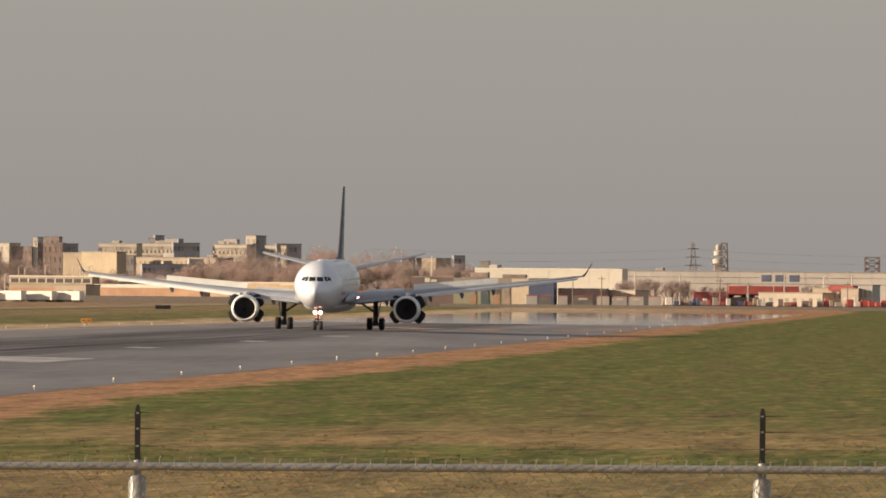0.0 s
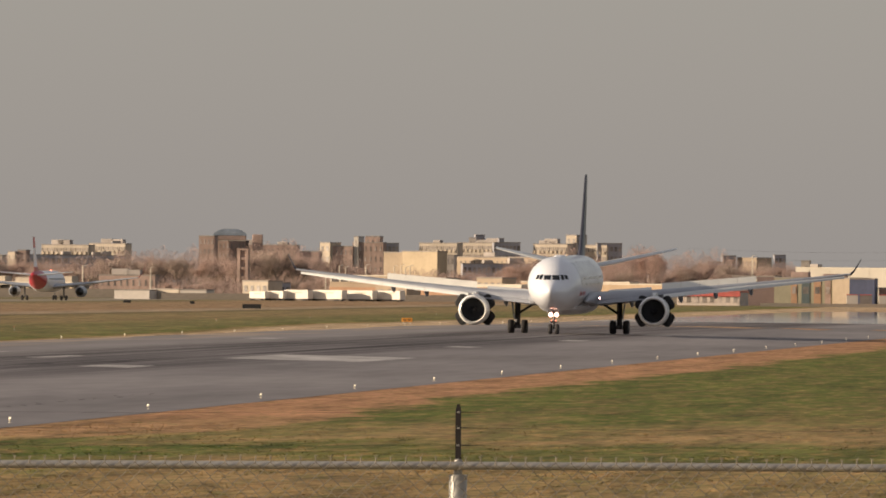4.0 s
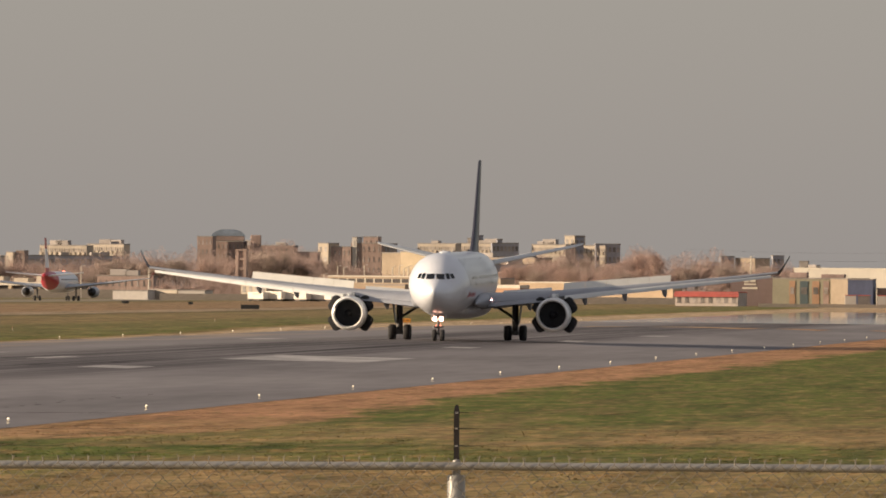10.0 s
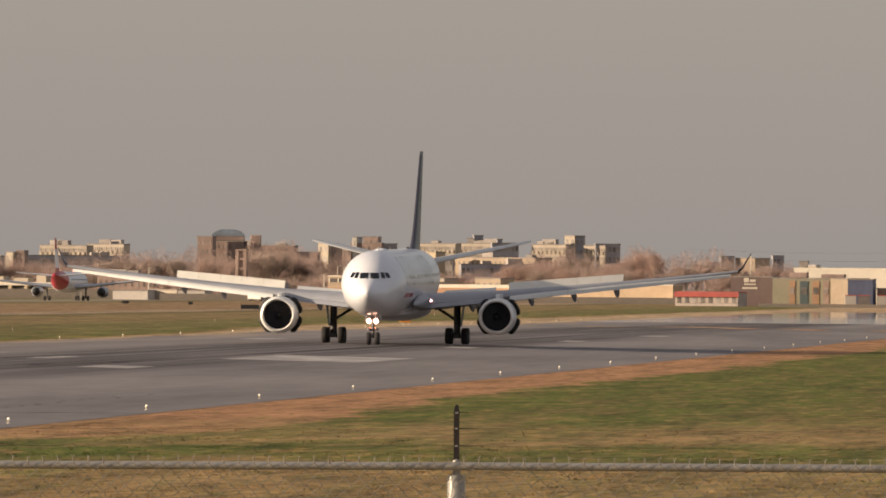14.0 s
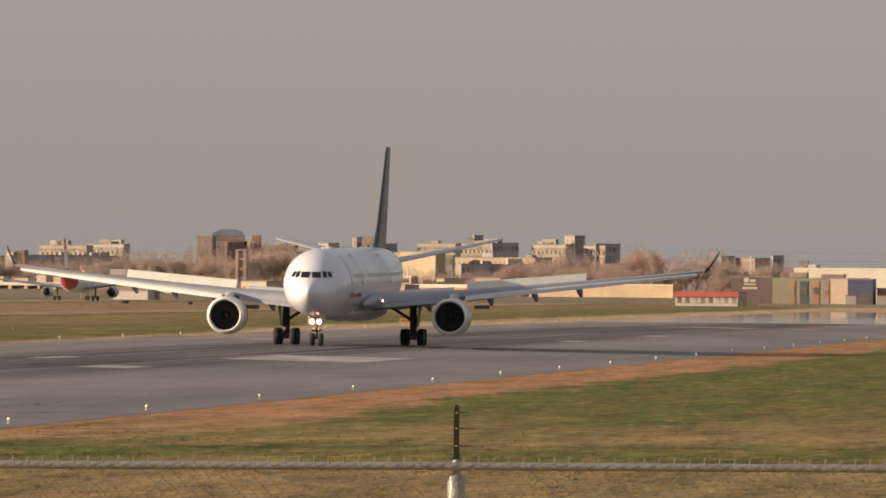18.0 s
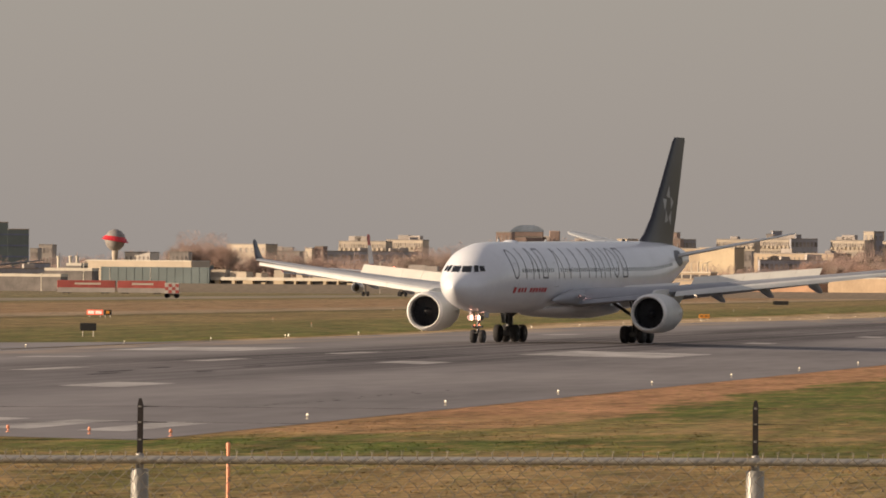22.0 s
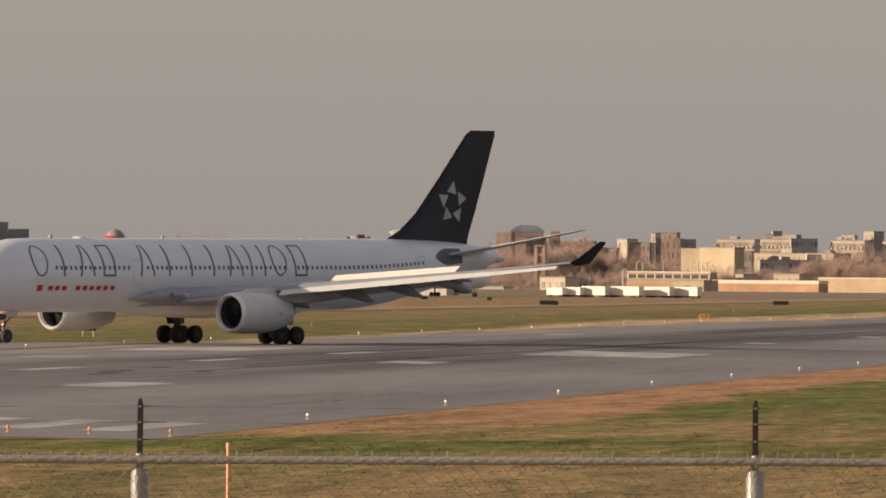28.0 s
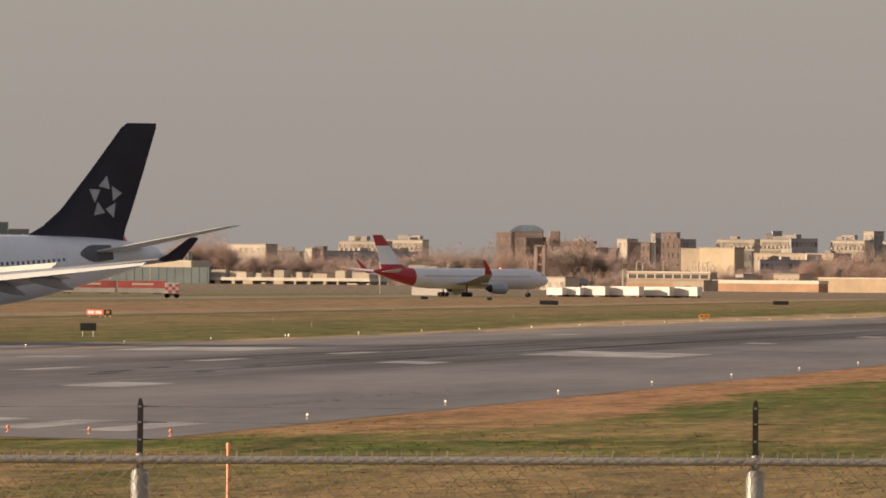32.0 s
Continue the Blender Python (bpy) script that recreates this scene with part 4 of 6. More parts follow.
def block(b0, b1, e, d, depth, kind, rows, cols):
    """A building whose front faces the field, from bearing b0 to b1, its roof at elevation e."""
    p0, p1 = spot(b0, e, d), spot(b1, e, d)
    w, h = p1.x - p0.x, p0.z - GROUND_Z
    label, cat = WORDS[kind]
    yaw = {"lit": -38, "warehouse": -24, "white": -14, "cream": -32, "bricklow": -30, "tanlow": -30, "terrace": -26, "hangar": -24, "redroof": -14, "apartment": -20, "tan": -28, "brick": -8, "shed": -13, "office": 12, "grey": -4, "tower": 6, "dock": -16, "darkbrown": -10, "panel": -10, "blue": -6}.get(kind, 4)
    w /= math.cos(radians(yaw))
    depth = {"warehouse": 4, "apartment": 6, "bricklow": 5, "tanlow": 5, "terrace": 4, "cream": 7, "brick": 8, "office": 2.5, "lit": 5, "dock": 6}.get(kind, min(depth, 12))
    home = thing({"apartment block": "apartment_block", "office block": "office_block"}.get(cat, cat), pose((p0.x + p1.x) / 2, d, GROUND_Z, 0, 0, yaw), label, cat)
    bm = box(-w / 2, w / 2, 0, depth, -0.4, h)
    part("wall", bm, PLASTER[kind], home)
    pale = kind in ("bricklow", "tanlow", "terrace", "hangar", "warehouse", "dock")
    t = {"bricklow": 0.9, "dock": 0.8}.get(kind, 0.3)
    roof = part("roof", box(-w / 2 - 0.08, w / 2 + 0.08, -0.08, depth + 0.08, h, h + t), RED_SHEET if kind == "redroof" else ROOF_PALE if pale else ROOF_DARK, home, "flat roof with a low edge")
    if kind == "redroof":
        part("fascia", box(-w / 2 - 0.3, w / 2 + 0.3, -0.45, -0.05, h - 1.0, h - 0.05), RED_SHEET, home, "red painted fascia")
    rng = random.Random(int(b0 * 7 + d))
    if w > 12 and kind in ("office", "apartment", "grey", "tan", "shed", "warehouse", "brick"):
        for k in range(rng.randint(1, 3)):
            x, s = rng.uniform(-w * 0.4, w * 0.4), rng.uniform(0.7, 1.8)
            part("roof_unit", box(x - s * 1.4, x + s * 1.4, depth * 0.3, depth * 0.3 + 3, h + t, h + t + s, bevel=0.1), PLASTER["grey"], roof, "small grey rooftop unit")
    if kind == "terrace":
        # a dark window band between slim cream piers, under the roof slab
        part("window_band", box(-w / 2 + 0.4, w / 2 - 0.4, -0.1, 0.06, h - 1.5, h - 0.5), PANE_DARK, home, "dark band of windows")
        for k in range(10):
            x = lerp(-w / 2 + 0.4, w / 2 - 0.4, k / 9)
            part("pier", box(x - 0.16, x + 0.16, -0.2, 0.1, h - 1.55, h - 0.45), ROOF_PALE, home)
        part("sill", box(-w / 2, w / 2, -0.22, 0.08, h - 1.8, h - 1.55), PLASTER["tan"], home)
        part("plinth", box(-w / 2 - 0.05, w / 2 + 0.05, -0.14, 0.04, -0.4, h - 2.9), PLASTER["bricklow"], home, "brown brick base")
    if kind in ("tower", "office") and not rows:
        for k in range(int(h / 3.6)):
            part("storey_band", box(-w / 2 - 0.05, w / 2 + 0.05, -0.08, 0.05, 3.6 * k + 2.6, 3.6 * k + 3.1), PLASTER["blue"], home, "navy storey band")
    if kind == "hangar":
        g = part("glazed_front", box(-w / 2 + w * 0.15, w / 2 + 6, -0.6, -0.05, -0.4, h - 1.6), PLASTER["tower"], home, "long grey glazed front")
        for k in range(14):
            x = lerp(-w / 2 + w * 0.16, w / 2 + 5.4, k / 13)
            part("mullion", box(x - 0.06, x + 0.06, -0.68, -0.6, -0.4, h - 1.7), PLASTER["white"] if k in (1, 6) else PLASTER["tower"], g)
    if kind in ("shed", "warehouse"):
        for k in range(int(w / 6)):
            x = lerp(-w / 2 + 1, w / 2 - 1, (k + 0.5) / int(w / 6))
            part("panel_rib", box(x - 0.08, x + 0.08, -0.05, 0, 0, h - 0.1), PLASTER[kind], home)
    if rows and cols:
        cols = cols * 2 if kind == "apartment" else cols
        hh = min(h, {"office": 3.4, "apartment": 3.0}.get(kind, 3.6) * rows)
        ww, wh = w / cols * (0.72 if kind == "office" else 0.42), hh / rows * 0.4
        me = window_mesh(ww, wh)
        for r in range(rows):
            for c in range(cols):
                o = new("window", me)
                o.parent = home
                o.location = (lerp(-w / 2, w / 2, (c + 0.5) / cols), -0.02, h - hh + (r + 0.5) * hh / rows)
        if kind == "apartment":
            for r in range(rows):
                for c in range(0, cols, 2):
                    z = h - hh + r * hh / rows
                    x = lerp(-w / 2, w / 2, (c + 0.5) / cols)
                    part("balcony", box(x - w / cols * 0.55, x + w / cols * 0.55, -0.4, 0, z - 0.1, z + 0.9), PLASTER["cream"], home, "pale balcony")
    return home


BLOCKS = [
    (-1373, -1300, 84, 4300, 25, "tower", 0, 0),
    (-1300, -1263, 72, 4300, 25, "tower", 0, 0),
    (-1261, -1247, 38, 4500, 15, "grey", 2, 3),
    (-1245, -1221, 45, 4600, 18, "grey", 3, 4),
    (-913, -842, 49, 4400, 20, "cream", 2, 7),
    (-839, -773, 37, 4450, 20, "grey", 2, 6),
    (-773, -761, 43, 4300, 12, "cream", 4, 2),
    (-756, -741, 46, 4300, 12, "brick", 4, 2),
    (-805, -783, 36, 4250, 12, "grey", 2, 3),
    (-714, -630, 56, 4500, 20, "apartment", 4, 10),
    (-630, -565, 59, 4520, 20, "apartment", 4, 8),
    (-588, -571, 63, 4520, 10, "office", 1, 2),
    (-743, -565, 38, 4350, 18, "office", 4, 16),
    (-1003, -968, 35, 4200, 15, "office", 2, 4),
    (-435, -408, 74, 4400, 25, "brick", 6, 4),
    (-408, -353, 66, 4410, 25, "brick", 6, 8),
    (-353, -263, 59, 4430, 25, "brick", 5, 10),
    (-263, -223, 48, 4430, 20, "brick", 3, 5),
    (-221, -203, 64, 4500, 15, "cream", 3, 2),
    (-203, -163, 58, 4500, 15, "brick", 3, 5),
    (-163, -109, 65, 4500, 20, "brick", 5, 6),
    (-161, -153, 75, 4500, 8, "white", 1, 1),
    (-141, -115, 76, 4510, 10, "brick", 1, 3),
    (-107, -81, 64, 4600, 18, "office", 3, 4),
    # one hall in three tones: dull tan, sunlit front, grey for its shaded end
    (-108, -75, 48, 4150, 20, "tan", 0, 0),
    (-75, -13, 50, 4140, 22, "lit", 0, 0),
    (-13, 17, 44, 4180, 20, "grey", 3, 4),
    (17, 162, 41, 4190, 25, "tan", 2, 18),
    (32, 150, 29, 4120, 20, "office", 1, 14),
        (-45, 22, 65, 4600, 20, "apartment", 5, 9),
    (22, 87, 66, 4620, 20, "apartment", 5, 9),
    (43, 55, 75, 4630, 10, "grey", 1, 2),
    (55, 71, 80, 4630, 10, "office", 3, 2),
    (87, 134, 67, 4600, 20, "office", 4, 7),
    (96, 105, 74, 4600, 8, "office", 1, 1),
    (157, 217, 65, 4600, 20, "apartment", 5, 8),
    (182, 195, 74, 4610, 10, "brick", 1, 2),
    (215, 233, 81, 4620, 12, "cream", 5, 2),
    (233, 249, 79, 4620, 12, "office", 5, 2),
    (249, 287, 64, 4600, 16, "apartment", 5, 5),
    (270, 314, 67, 4600, 18, "office", 4, 6),
    (492, 516, 47, 4700, 15, "office", 3, 4),
    (518, 552, 44, 4700, 15, "tan", 3, 5),
    (553, 576, 44, 4720, 15, "office", 3, 3),
    (584, 604, 49, 4720, 15, "office", 3, 3),
    (466, 491, 36, 4500, 15, "office", 2, 4),
    (623, 880, 27, 3500, 45, "warehouse", 0, 0),
    (631, 646, 39, 3540, 8, "grey", 1, 1),
]
LOW = [
    # two made-up low blocks for a hazy grey-blue mass of trees and clutter
    (-1353, -1163, 2, 3750, 10, "office", 1, 12),
    (-1262, -1225, 12, 3760, 10, "office", 2, 4),
    (-1163, -973, 18, 3720, 40, "hangar", 0, 0),
    (-1353, -1205, -11, 3590, 14, "dock", 0, 0),
    (-1235, -1150, 0, 3680, 10, "dock", 0, 0),
    (-1196, -1170, 9, 3690, 8, "dock", 0, 0),
    (-991, -935, 11, 3730, 14, "tower", 0, 0),
    (-1093, -1048, 33, 3900, 10, "white", 1, 6),
    (-1013, -980, 34, 3950, 10, "grey", 1, 4),
    (-584, -522, -23, 3430, 8, "white", 0, 0),
    (-519, -470, -21, 3435, 8, "cream", 0, 0),
    (-468, -421, -22, 3430, 8, "white", 0, 0),
    (-612, -512, 3, 3640, 8, "brick", 1, 9),
    (-357, -312, -5, 3450, 12, "cream", 1, 4),
    (-312, -272, -8, 3460, 10, "office", 1, 4),
    (-203, -55, 6, 3480, 14, "terrace", 0, 0),
    (-122, -67, -9, 3440, 8, "tan", 1, 3),
    (-52, 136, -12, 3460, 14, "bricklow", 0, 0),
    (-11, 3, 3, 3480, 8, "cream", 1, 1),
    (57, 102, 4, 3480, 8, "tan", 1, 4),
    (136, 328, -2, 3470, 14, "tanlow", 0, 0),
    (277, 407, -5, 3450, 12, "tanlow", 0, 0),
    (412, 522, -17, 3220, 10, "redroof", 1, 8),
    (687, 717, 9, 3245, 12, "tan", 0, 0),
    (717, 761, 8, 3235, 12, "blue", 0, 0),
    (769, 852, -8, 3240, 10, "brick", 1, 7),
    (852, 905, -10, 3245, 10, "cream", 1, 3),
    (1251, 1291, 1, 3200, 12, "redroof", 1, 3),
    (1271, 1301, -4, 3190, 10, "tan", 1, 2),
    (1301, 1326, 3, 3190, 10, "white", 1, 3),
    (1221, 1253, -3, 3220, 10, "tan", 1, 2),
    (1126, 1236, -12, 3200, 8, "cream", 1, 8),
]
for row in BLOCKS + LOW:
    block(*row)

# tall dark panes high in the long shed
shed = block(872, 1425, 25, 3530, 45, "shed", 0, 0)
for z, t in ((7.9, 0.1), (6.2, 0.14)):
    part("wall_band", box(-43.5, 43.5, -0.12, 0.0, z, z + t), PLASTER["dock"], shed, "thin dark band along the wall")
for b in (1138, 1162, 1187):
    x = (b - 1148.5) * 3530 / FOCAL / math.cos(radians(13))
    part("window", box(x - 1.3, x + 1.3, -0.1, 0.2, 6.9, 8.7), PLASTER["blue"], shed, "dark blue pane")

# panelled shop front in tan, red brick and dark glass
shop = block(584, 687, 9, 3250, 12, "panel", 0, 0)
w, h = 103 * 3250 / FOCAL / math.cos(radians(10)), 5.98 + 9 * 3250 / FOCAL - GROUND_Z
for f0, f1, kind in ((0.29, 0.39, "bricklow"), (0.47, 0.61, "tower"), (0.68, 0.8, "bricklow"), (0.87, 0.97, "brick")):
    part("front_panel", box(-w / 2 + f0 * w, -w / 2 + f1 * w, -0.12, 0.1, -0.3, h - 0.5), PLASTER[kind], shop)
    part("window", box(-w / 2 + (f0 + 0.02) * w, -w / 2 + (f1 - 0.02) * w, -0.2, 0.0, h * 0.45, h * 0.7), PANE, shop)
for f0, f1, z in ((0.26, 0.56, 1.3), (0.8, 1.2, 0.9)):
    part("roof_unit", box(-w / 2 + f0 * w, -w / 2 + f1 * w, 3, 6, h + 0.3, h + 0.3 + z, bevel=0.1), PLASTER["brick"], shop, "rusty brown rooftop unit")
# pale sign lettering, too small to read, on the dark hall
hall = block(510, 584, 11, 3262, 12, "darkbrown", 0, 0)
for x0, x1, z0, z1 in ((-3.3, -1.2, 0.9, 2.0), (-0.8, 1.6, 1.0, 1.6), (-3.2, 1.9, 0.25, 0.6), (-3.9, 2.4, -0.75, -0.3)):
    part("sign_bar", box(x0 * 0.6, x1 * 0.6, -0.1, 0.02, 5.0 + z0, 5.0 + z1), ROOF_PALE, hall, "pale bar of an unreadable wall sign")

# copper dome on the brick block
g = spot(-380, 66, 4415)
dome = thing("roof_pavilion", pose(g.x, 4410.5, g.z + 0.3), "weathered green-grey copper roof over a brick block", "roof")
COPPER = mat("weathered_copper", (0.18, 0.21, 0.25), 0.7, vary=0.25, scale=0.3)
part("drum", box(-5.4, 5.4, 0, 8, 0, 1.6, bevel=0.2), PLASTER["brick"], dome, "brown brick drum")
part("cap", loft([[(w * sx, 4 + 4 * w / 5.6 * sy, z) for sx, sy in ((-1, -1), (1, -1), (1, 1), (-1, 1))] for w, z in ((5.7, 1.6), (5.2, 2.4), (3.8, 3.3), (2.2, 3.8))]), COPPER, dome, "green-grey copper roof")
part("wing", box(7.5, 11, 0, 6, -3.5, 2.0, bevel=0.2), PLASTER["brick"], dome, "small brick penthouse")

# water tower with a red band
g = spot(-1110, 55, 3900)
tower = thing("water_tower", pose(g.x, 3900, GROUND_Z), "grey ball water tower with a flared red band", "water tower")
zc = g.z - GROUND_Z
BALL = mat("ball_grey", (0.27, 0.245, 0.235), 0.6, vary=0.2, scale=0.5)
part("ball", turned([(zc - 3.3, 0.4), (zc - 2.9, 1.5), (zc - 1.7, 2.65), (zc, 3.15), (zc + 1.4, 2.9), (zc + 2.6, 1.9), (zc + 3.2, 0.5)], "z", 24), BALL, tower, "dull grey ball tank", True)
part("band", loft([ring((0, 0, zc - 0.3), (0.16, 0, 1), 4.2, 24), ring((0, 0, zc + 0.5), (0.12, 0, 1), 3.5, 24), ring((0, 0, zc + 1.1), (0.12, 0, 1), 3.05, 24)]), RED_PAINT, tower, "flared red band")
part("shaft", turned([(-0.4, 1.5), (2, 0.9), (zc - 6, 0.75), (zc - 4.4, 1.0), (zc - 3.0, 0.9)], "z", 14), PLASTER["cream"], tower, "pale concrete shaft", True)

# steel frame tower
STEEL = mat("dark_steel", (0.15, 0.125, 0.115), 0.6, 0.5, vary=0.2, scale=1)


def lattice(name, x, y, height, w0, w1, levels, label, category, arms=(), r=0.12, material=None):
    t = thing(name, pose(x, y, GROUND_Z), label, category)
    material = material or STEEL

    def corner(k, z):
        w = lerp(w0, w1, z / height)
        return Vector(((-1, 1, 1, -1)[k % 4] * w, (-1, -1, 1, 1)[k % 4] * w, z))
    for k in range(4):
        part("leg", rod(corner(k, 0), corner(k, height), r * 1.4, r, 6), material, t)
    for i in range(levels):
        z0, z1 = height * i / levels, height * (i + 1) / levels
        for k in range(4):
            part("brace", rod(corner(k, z0), corner(k + 1, z1), r * 0.7, n=5), material, t)
            part("brace", rod(corner(k, z1), corner(k + 1, z1), r * 0.6, n=5), material, t)
    for z, w in arms:
        part("cross_arm", loft([[(-w, -0.1, z), (-w, 0.1, z), (-w, 0.1, z + 0.15), (-w, -0.1, z + 0.15)], [(0, -0.3, z), (0, 0.3, z), (0, 0.3, z + 0.35), (0, -0.3, z + 0.35)], [(w, -0.1, z), (w, 0.1, z), (w, 0.1, z + 0.15), (w, -0.1, z + 0.15)]]), material, t)
    return t


g = spot(-356, 50, 3800)
keep = thing("brick_tower", pose(g.x, 3800, GROUND_Z, 0, 0, -8), "slim brown brick tower with a tall arched recess", "tower")
zt = g.z - GROUND_Z
for x0, x1 in ((-1.6, -0.7), (0.7, 1.6)):
    part("pier", box(x0, x1, -1.3, 1.3, -0.3, zt, bevel=0.05), PLASTER["brick"], keep)
part("back_wall", box(-0.7, 0.7, -0.8, 1.2, -0.3, zt - 0.3), PLASTER["brick"], keep)
part("cap", box(-1.75, 1.75, -1.45, 1.45, zt, zt + 0.5, bevel=0.05), PLASTER["brick"], keep, "paler brick cap")
for k in range(4):
    part("floor_band", box(-0.7, 0.7, -1.2, 0.1, zt * (k + 1) / 5, zt * (k + 1) / 5 + 0.7), PLASTER["brick"], keep)
g = spot(1008, 76, 3900)
PYLON_TOP = g.copy()
lattice("power_pylon", g.x, 3900, g.z - GROUND_Z, 1.6, 0.35, 6, "grey lattice power pylon with three cross arms", "pylon", ((g.z * 0.62, 2.6), (g.z * 0.75, 2.2), (g.z * 0.88, 1.8)), r=0.09)
g = spot(1062, 76, 3650)
mast = lattice("lattice_mast", g.x, 3650, g.z - GROUND_Z, 1.4, 0.8, 7, "dark lattice radio mast", "mast", r=0.2)
g = spot(1052, 66, 3640)
radar = thing("radar_tower", pose(g.x, 3640, GROUND_Z), "pale antenna tower with white drums", "antenna tower")
zt = g.z - GROUND_Z
part("shaft", box(-1.1, 1.1, -1, 1, -0.3, zt - 4.5, bevel=0.1), PLASTER["grey"], radar, "grey shaft")
for z, s in ((zt - 4.4, 1.5), (zt - 2.2, 1.2), (zt - 0.6, 0.7)):
    part("platform", box(-s - 0.4, s + 0.4, -s, s, z, z + 0.25), PLASTER["grey"], radar, "grey platform")
    part("drum", turned([(z + 0.25, s * 0.8), (z + 0.5, s), (z + 1.5, s), (z + 1.8, s * 0.6)], "z", 14), PLASTER["white"], radar, "white antenna drum", True)
g = spot(1325, 53, 3600)
lattice("lattice_mast", g.x, 3600, g.z - GROUND_Z, 1.9, 1.9, 9, "rusty square steel frame mast", "mast", r=0.17, material=PLASTER["darkbrown"])
# power lines sagging away from the pylon
wires = thing("power_line", pose(0, 0, 0), "thin dark power lines hanging from the pylon", "power line")
for dz, dy in ((0.62, 0), (0.75, 1), (0.88, 2)):
    for end in (430, 1500):
        a, b = Vector((PYLON_TOP.x, 3900 + dy, PYLON_TOP.z * dz + 0.4)), spot(end, 52, 3900)
        b.z = a.z - 0.8
        pts = [a.lerp(b, k / 12) - Vector((0, 0, 5.0 * (k / 12) * (1 - k / 12))) for k in range(13)]
        bm = loft([ring(p, "x", 0.016, 4) for p in pts])
        part("wire", bm, STEEL, wires)

# panels added along the far side, for the hazy grey-brown band there
band_mat = mat("hazy_band_grey", (0.3, 0.255, 0.21), 0.9, vary=0.25, scale=0.05, stretch=(1, 1, 6))
for b0, b1, d, h in ((-1420, -500, 3600, 2.4), (-500, 560, 3420, 1.7), (560, 1500, 3170, 0.8)):
    x0, x1 = b0 * d / FOCAL, b1 * d / FOCAL
    n = int((x1 - x0) / 6)
    t = thing("perimeter_wall", pose(x0, d, GROUND_Z), "long grey-brown panels standing in for the hazy field edge", "wall", "perimeter walls")
    me = mesh_of("panel", box(-2.99, 2.99, -0.15, 0.15, -0.3, h), band_mat)
    po = mesh_of("post", box(-0.1, 0.1, -0.153, 0.153, -0.3, h + 0.02), band_mat)
    for k in range(n):
        for name, m, o in (("panel", me, 3.0), ("post", po, 0.0)):
            ob = new(name, m)
            ob.parent, ob.location = t, (k * 6 + o, 0, 0)

# terminal pier of cream bays
g0, g1 = spot(-990, -12, 3700), spot(-660, -12, 3700)
pier = thing("terminal_pier", pose(g0.x, 3715, GROUND_Z, 0, 0, -20), "long cream terminal pier with dark window bays", "terminal")
w, h = (g1.x - g0.x) / math.cos(radians(20)), g0.z - GROUND_Z
part("core", box(0, w, 1.2, 14, -0.3, h - 0.4), PANE_DARK, pier, "dark glazed core")
part("roof", box(-0.5, w + 0.5, -0.3, 15, h - 0.4, h + 0.5), ROOF_PALE, pier, "pale flat roof")
part("apron_ledge", box(-0.5, w + 0.5, -0.6, 1.2, h * 0.3, h * 0.3 + 0.4), ROOF_PALE, pier, "pale ledge")
rng = random.Random(17)
for k in range(13):
    x, half = w * k / 12 + (rng.uniform(-1.1, 1.1) if 0 < k < 12 else 0), rng.choice([0.3, 0.45, 0.6, 1.5])
    part("pier_column", box(x - half, x + half, -0.2, 1.2, -0.3, h - rng.choice([0.4, 0.4, 0.9])), PLASTER["lit"], pier, "broad cream column")
for k in range(9):
    x, half = w * (k + 0.5) / 9, rng.uniform(0.8, 2.6)
    part("upper_bay", box(x - half, x + half, 2, 7, h + 0.5, h + 0.5 + (1.2, 2.1, 1.6)[k % 3]), PLASTER["cream"], pier, "cream rooftop bay")


# trailers and containers
def trailer(b0, b1, e, d, material, label, height=2.7, cat="trailer", yaw=0):
    a, b = spot(b0, e, d), spot(b1, e, d)
    w = b.x - a.x
    w /= math.cos(radians(yaw))
    floor = 0.5 if yaw else 0.9
    t = thing("trailer" if cat == "trailer" else "container", pose(a.x, d, GROUND_Z, 0, 0, yaw), label, cat)
    part("box_body", box(0, w, 0, 2.5, floor, 0.9 + height, bevel=0.06), material, t)
    if cat == "trailer" and w > 3.5:
        part("stripe", box(w * 0.3, w * 0.75, -0.03, 0.0, 0.9 + height * 0.55, 0.9 + height * 0.75), ROOF_PALE, t, "pale stripe")
    if "rusty red roof" in label:
        part("roof_edge", box(-0.04, w + 0.04, -0.06, 2.56, 0.86 + height, 0.9 + height + 0.16), RED_SHEET, t, "rusty red roof edge")
    part("chassis", box(0.2, w - 0.2, 0.3, 2.2, floor - 0.35, floor), STEEL, t, "dark chassis")
    for x in (w * 0.12, w * 0.2, w * 0.78, w * 0.86):
        for y in (0.25, 2.25):
            part("wheel", turned([(-0.13, 0.48), (0.13, 0.48)], "y", 12, origin=(x, y, 0.48)), RUBBER, t)
    return t


for b0, b1 in ((-1212, -1109), (-1105, -1020)):
    t = trailer(b0, b1, -22, 3250, RED_SHEET, "long red box trailer with a pale stripe and grey skirt", 2.35)
    w = (b1 - b0) * 3250 / FOCAL
    part("side_skirt", box(0.05, w - 0.05, -0.06, -0.01, 0.3, 1.45), PLASTER["grey"], t, "grey lower skirt")
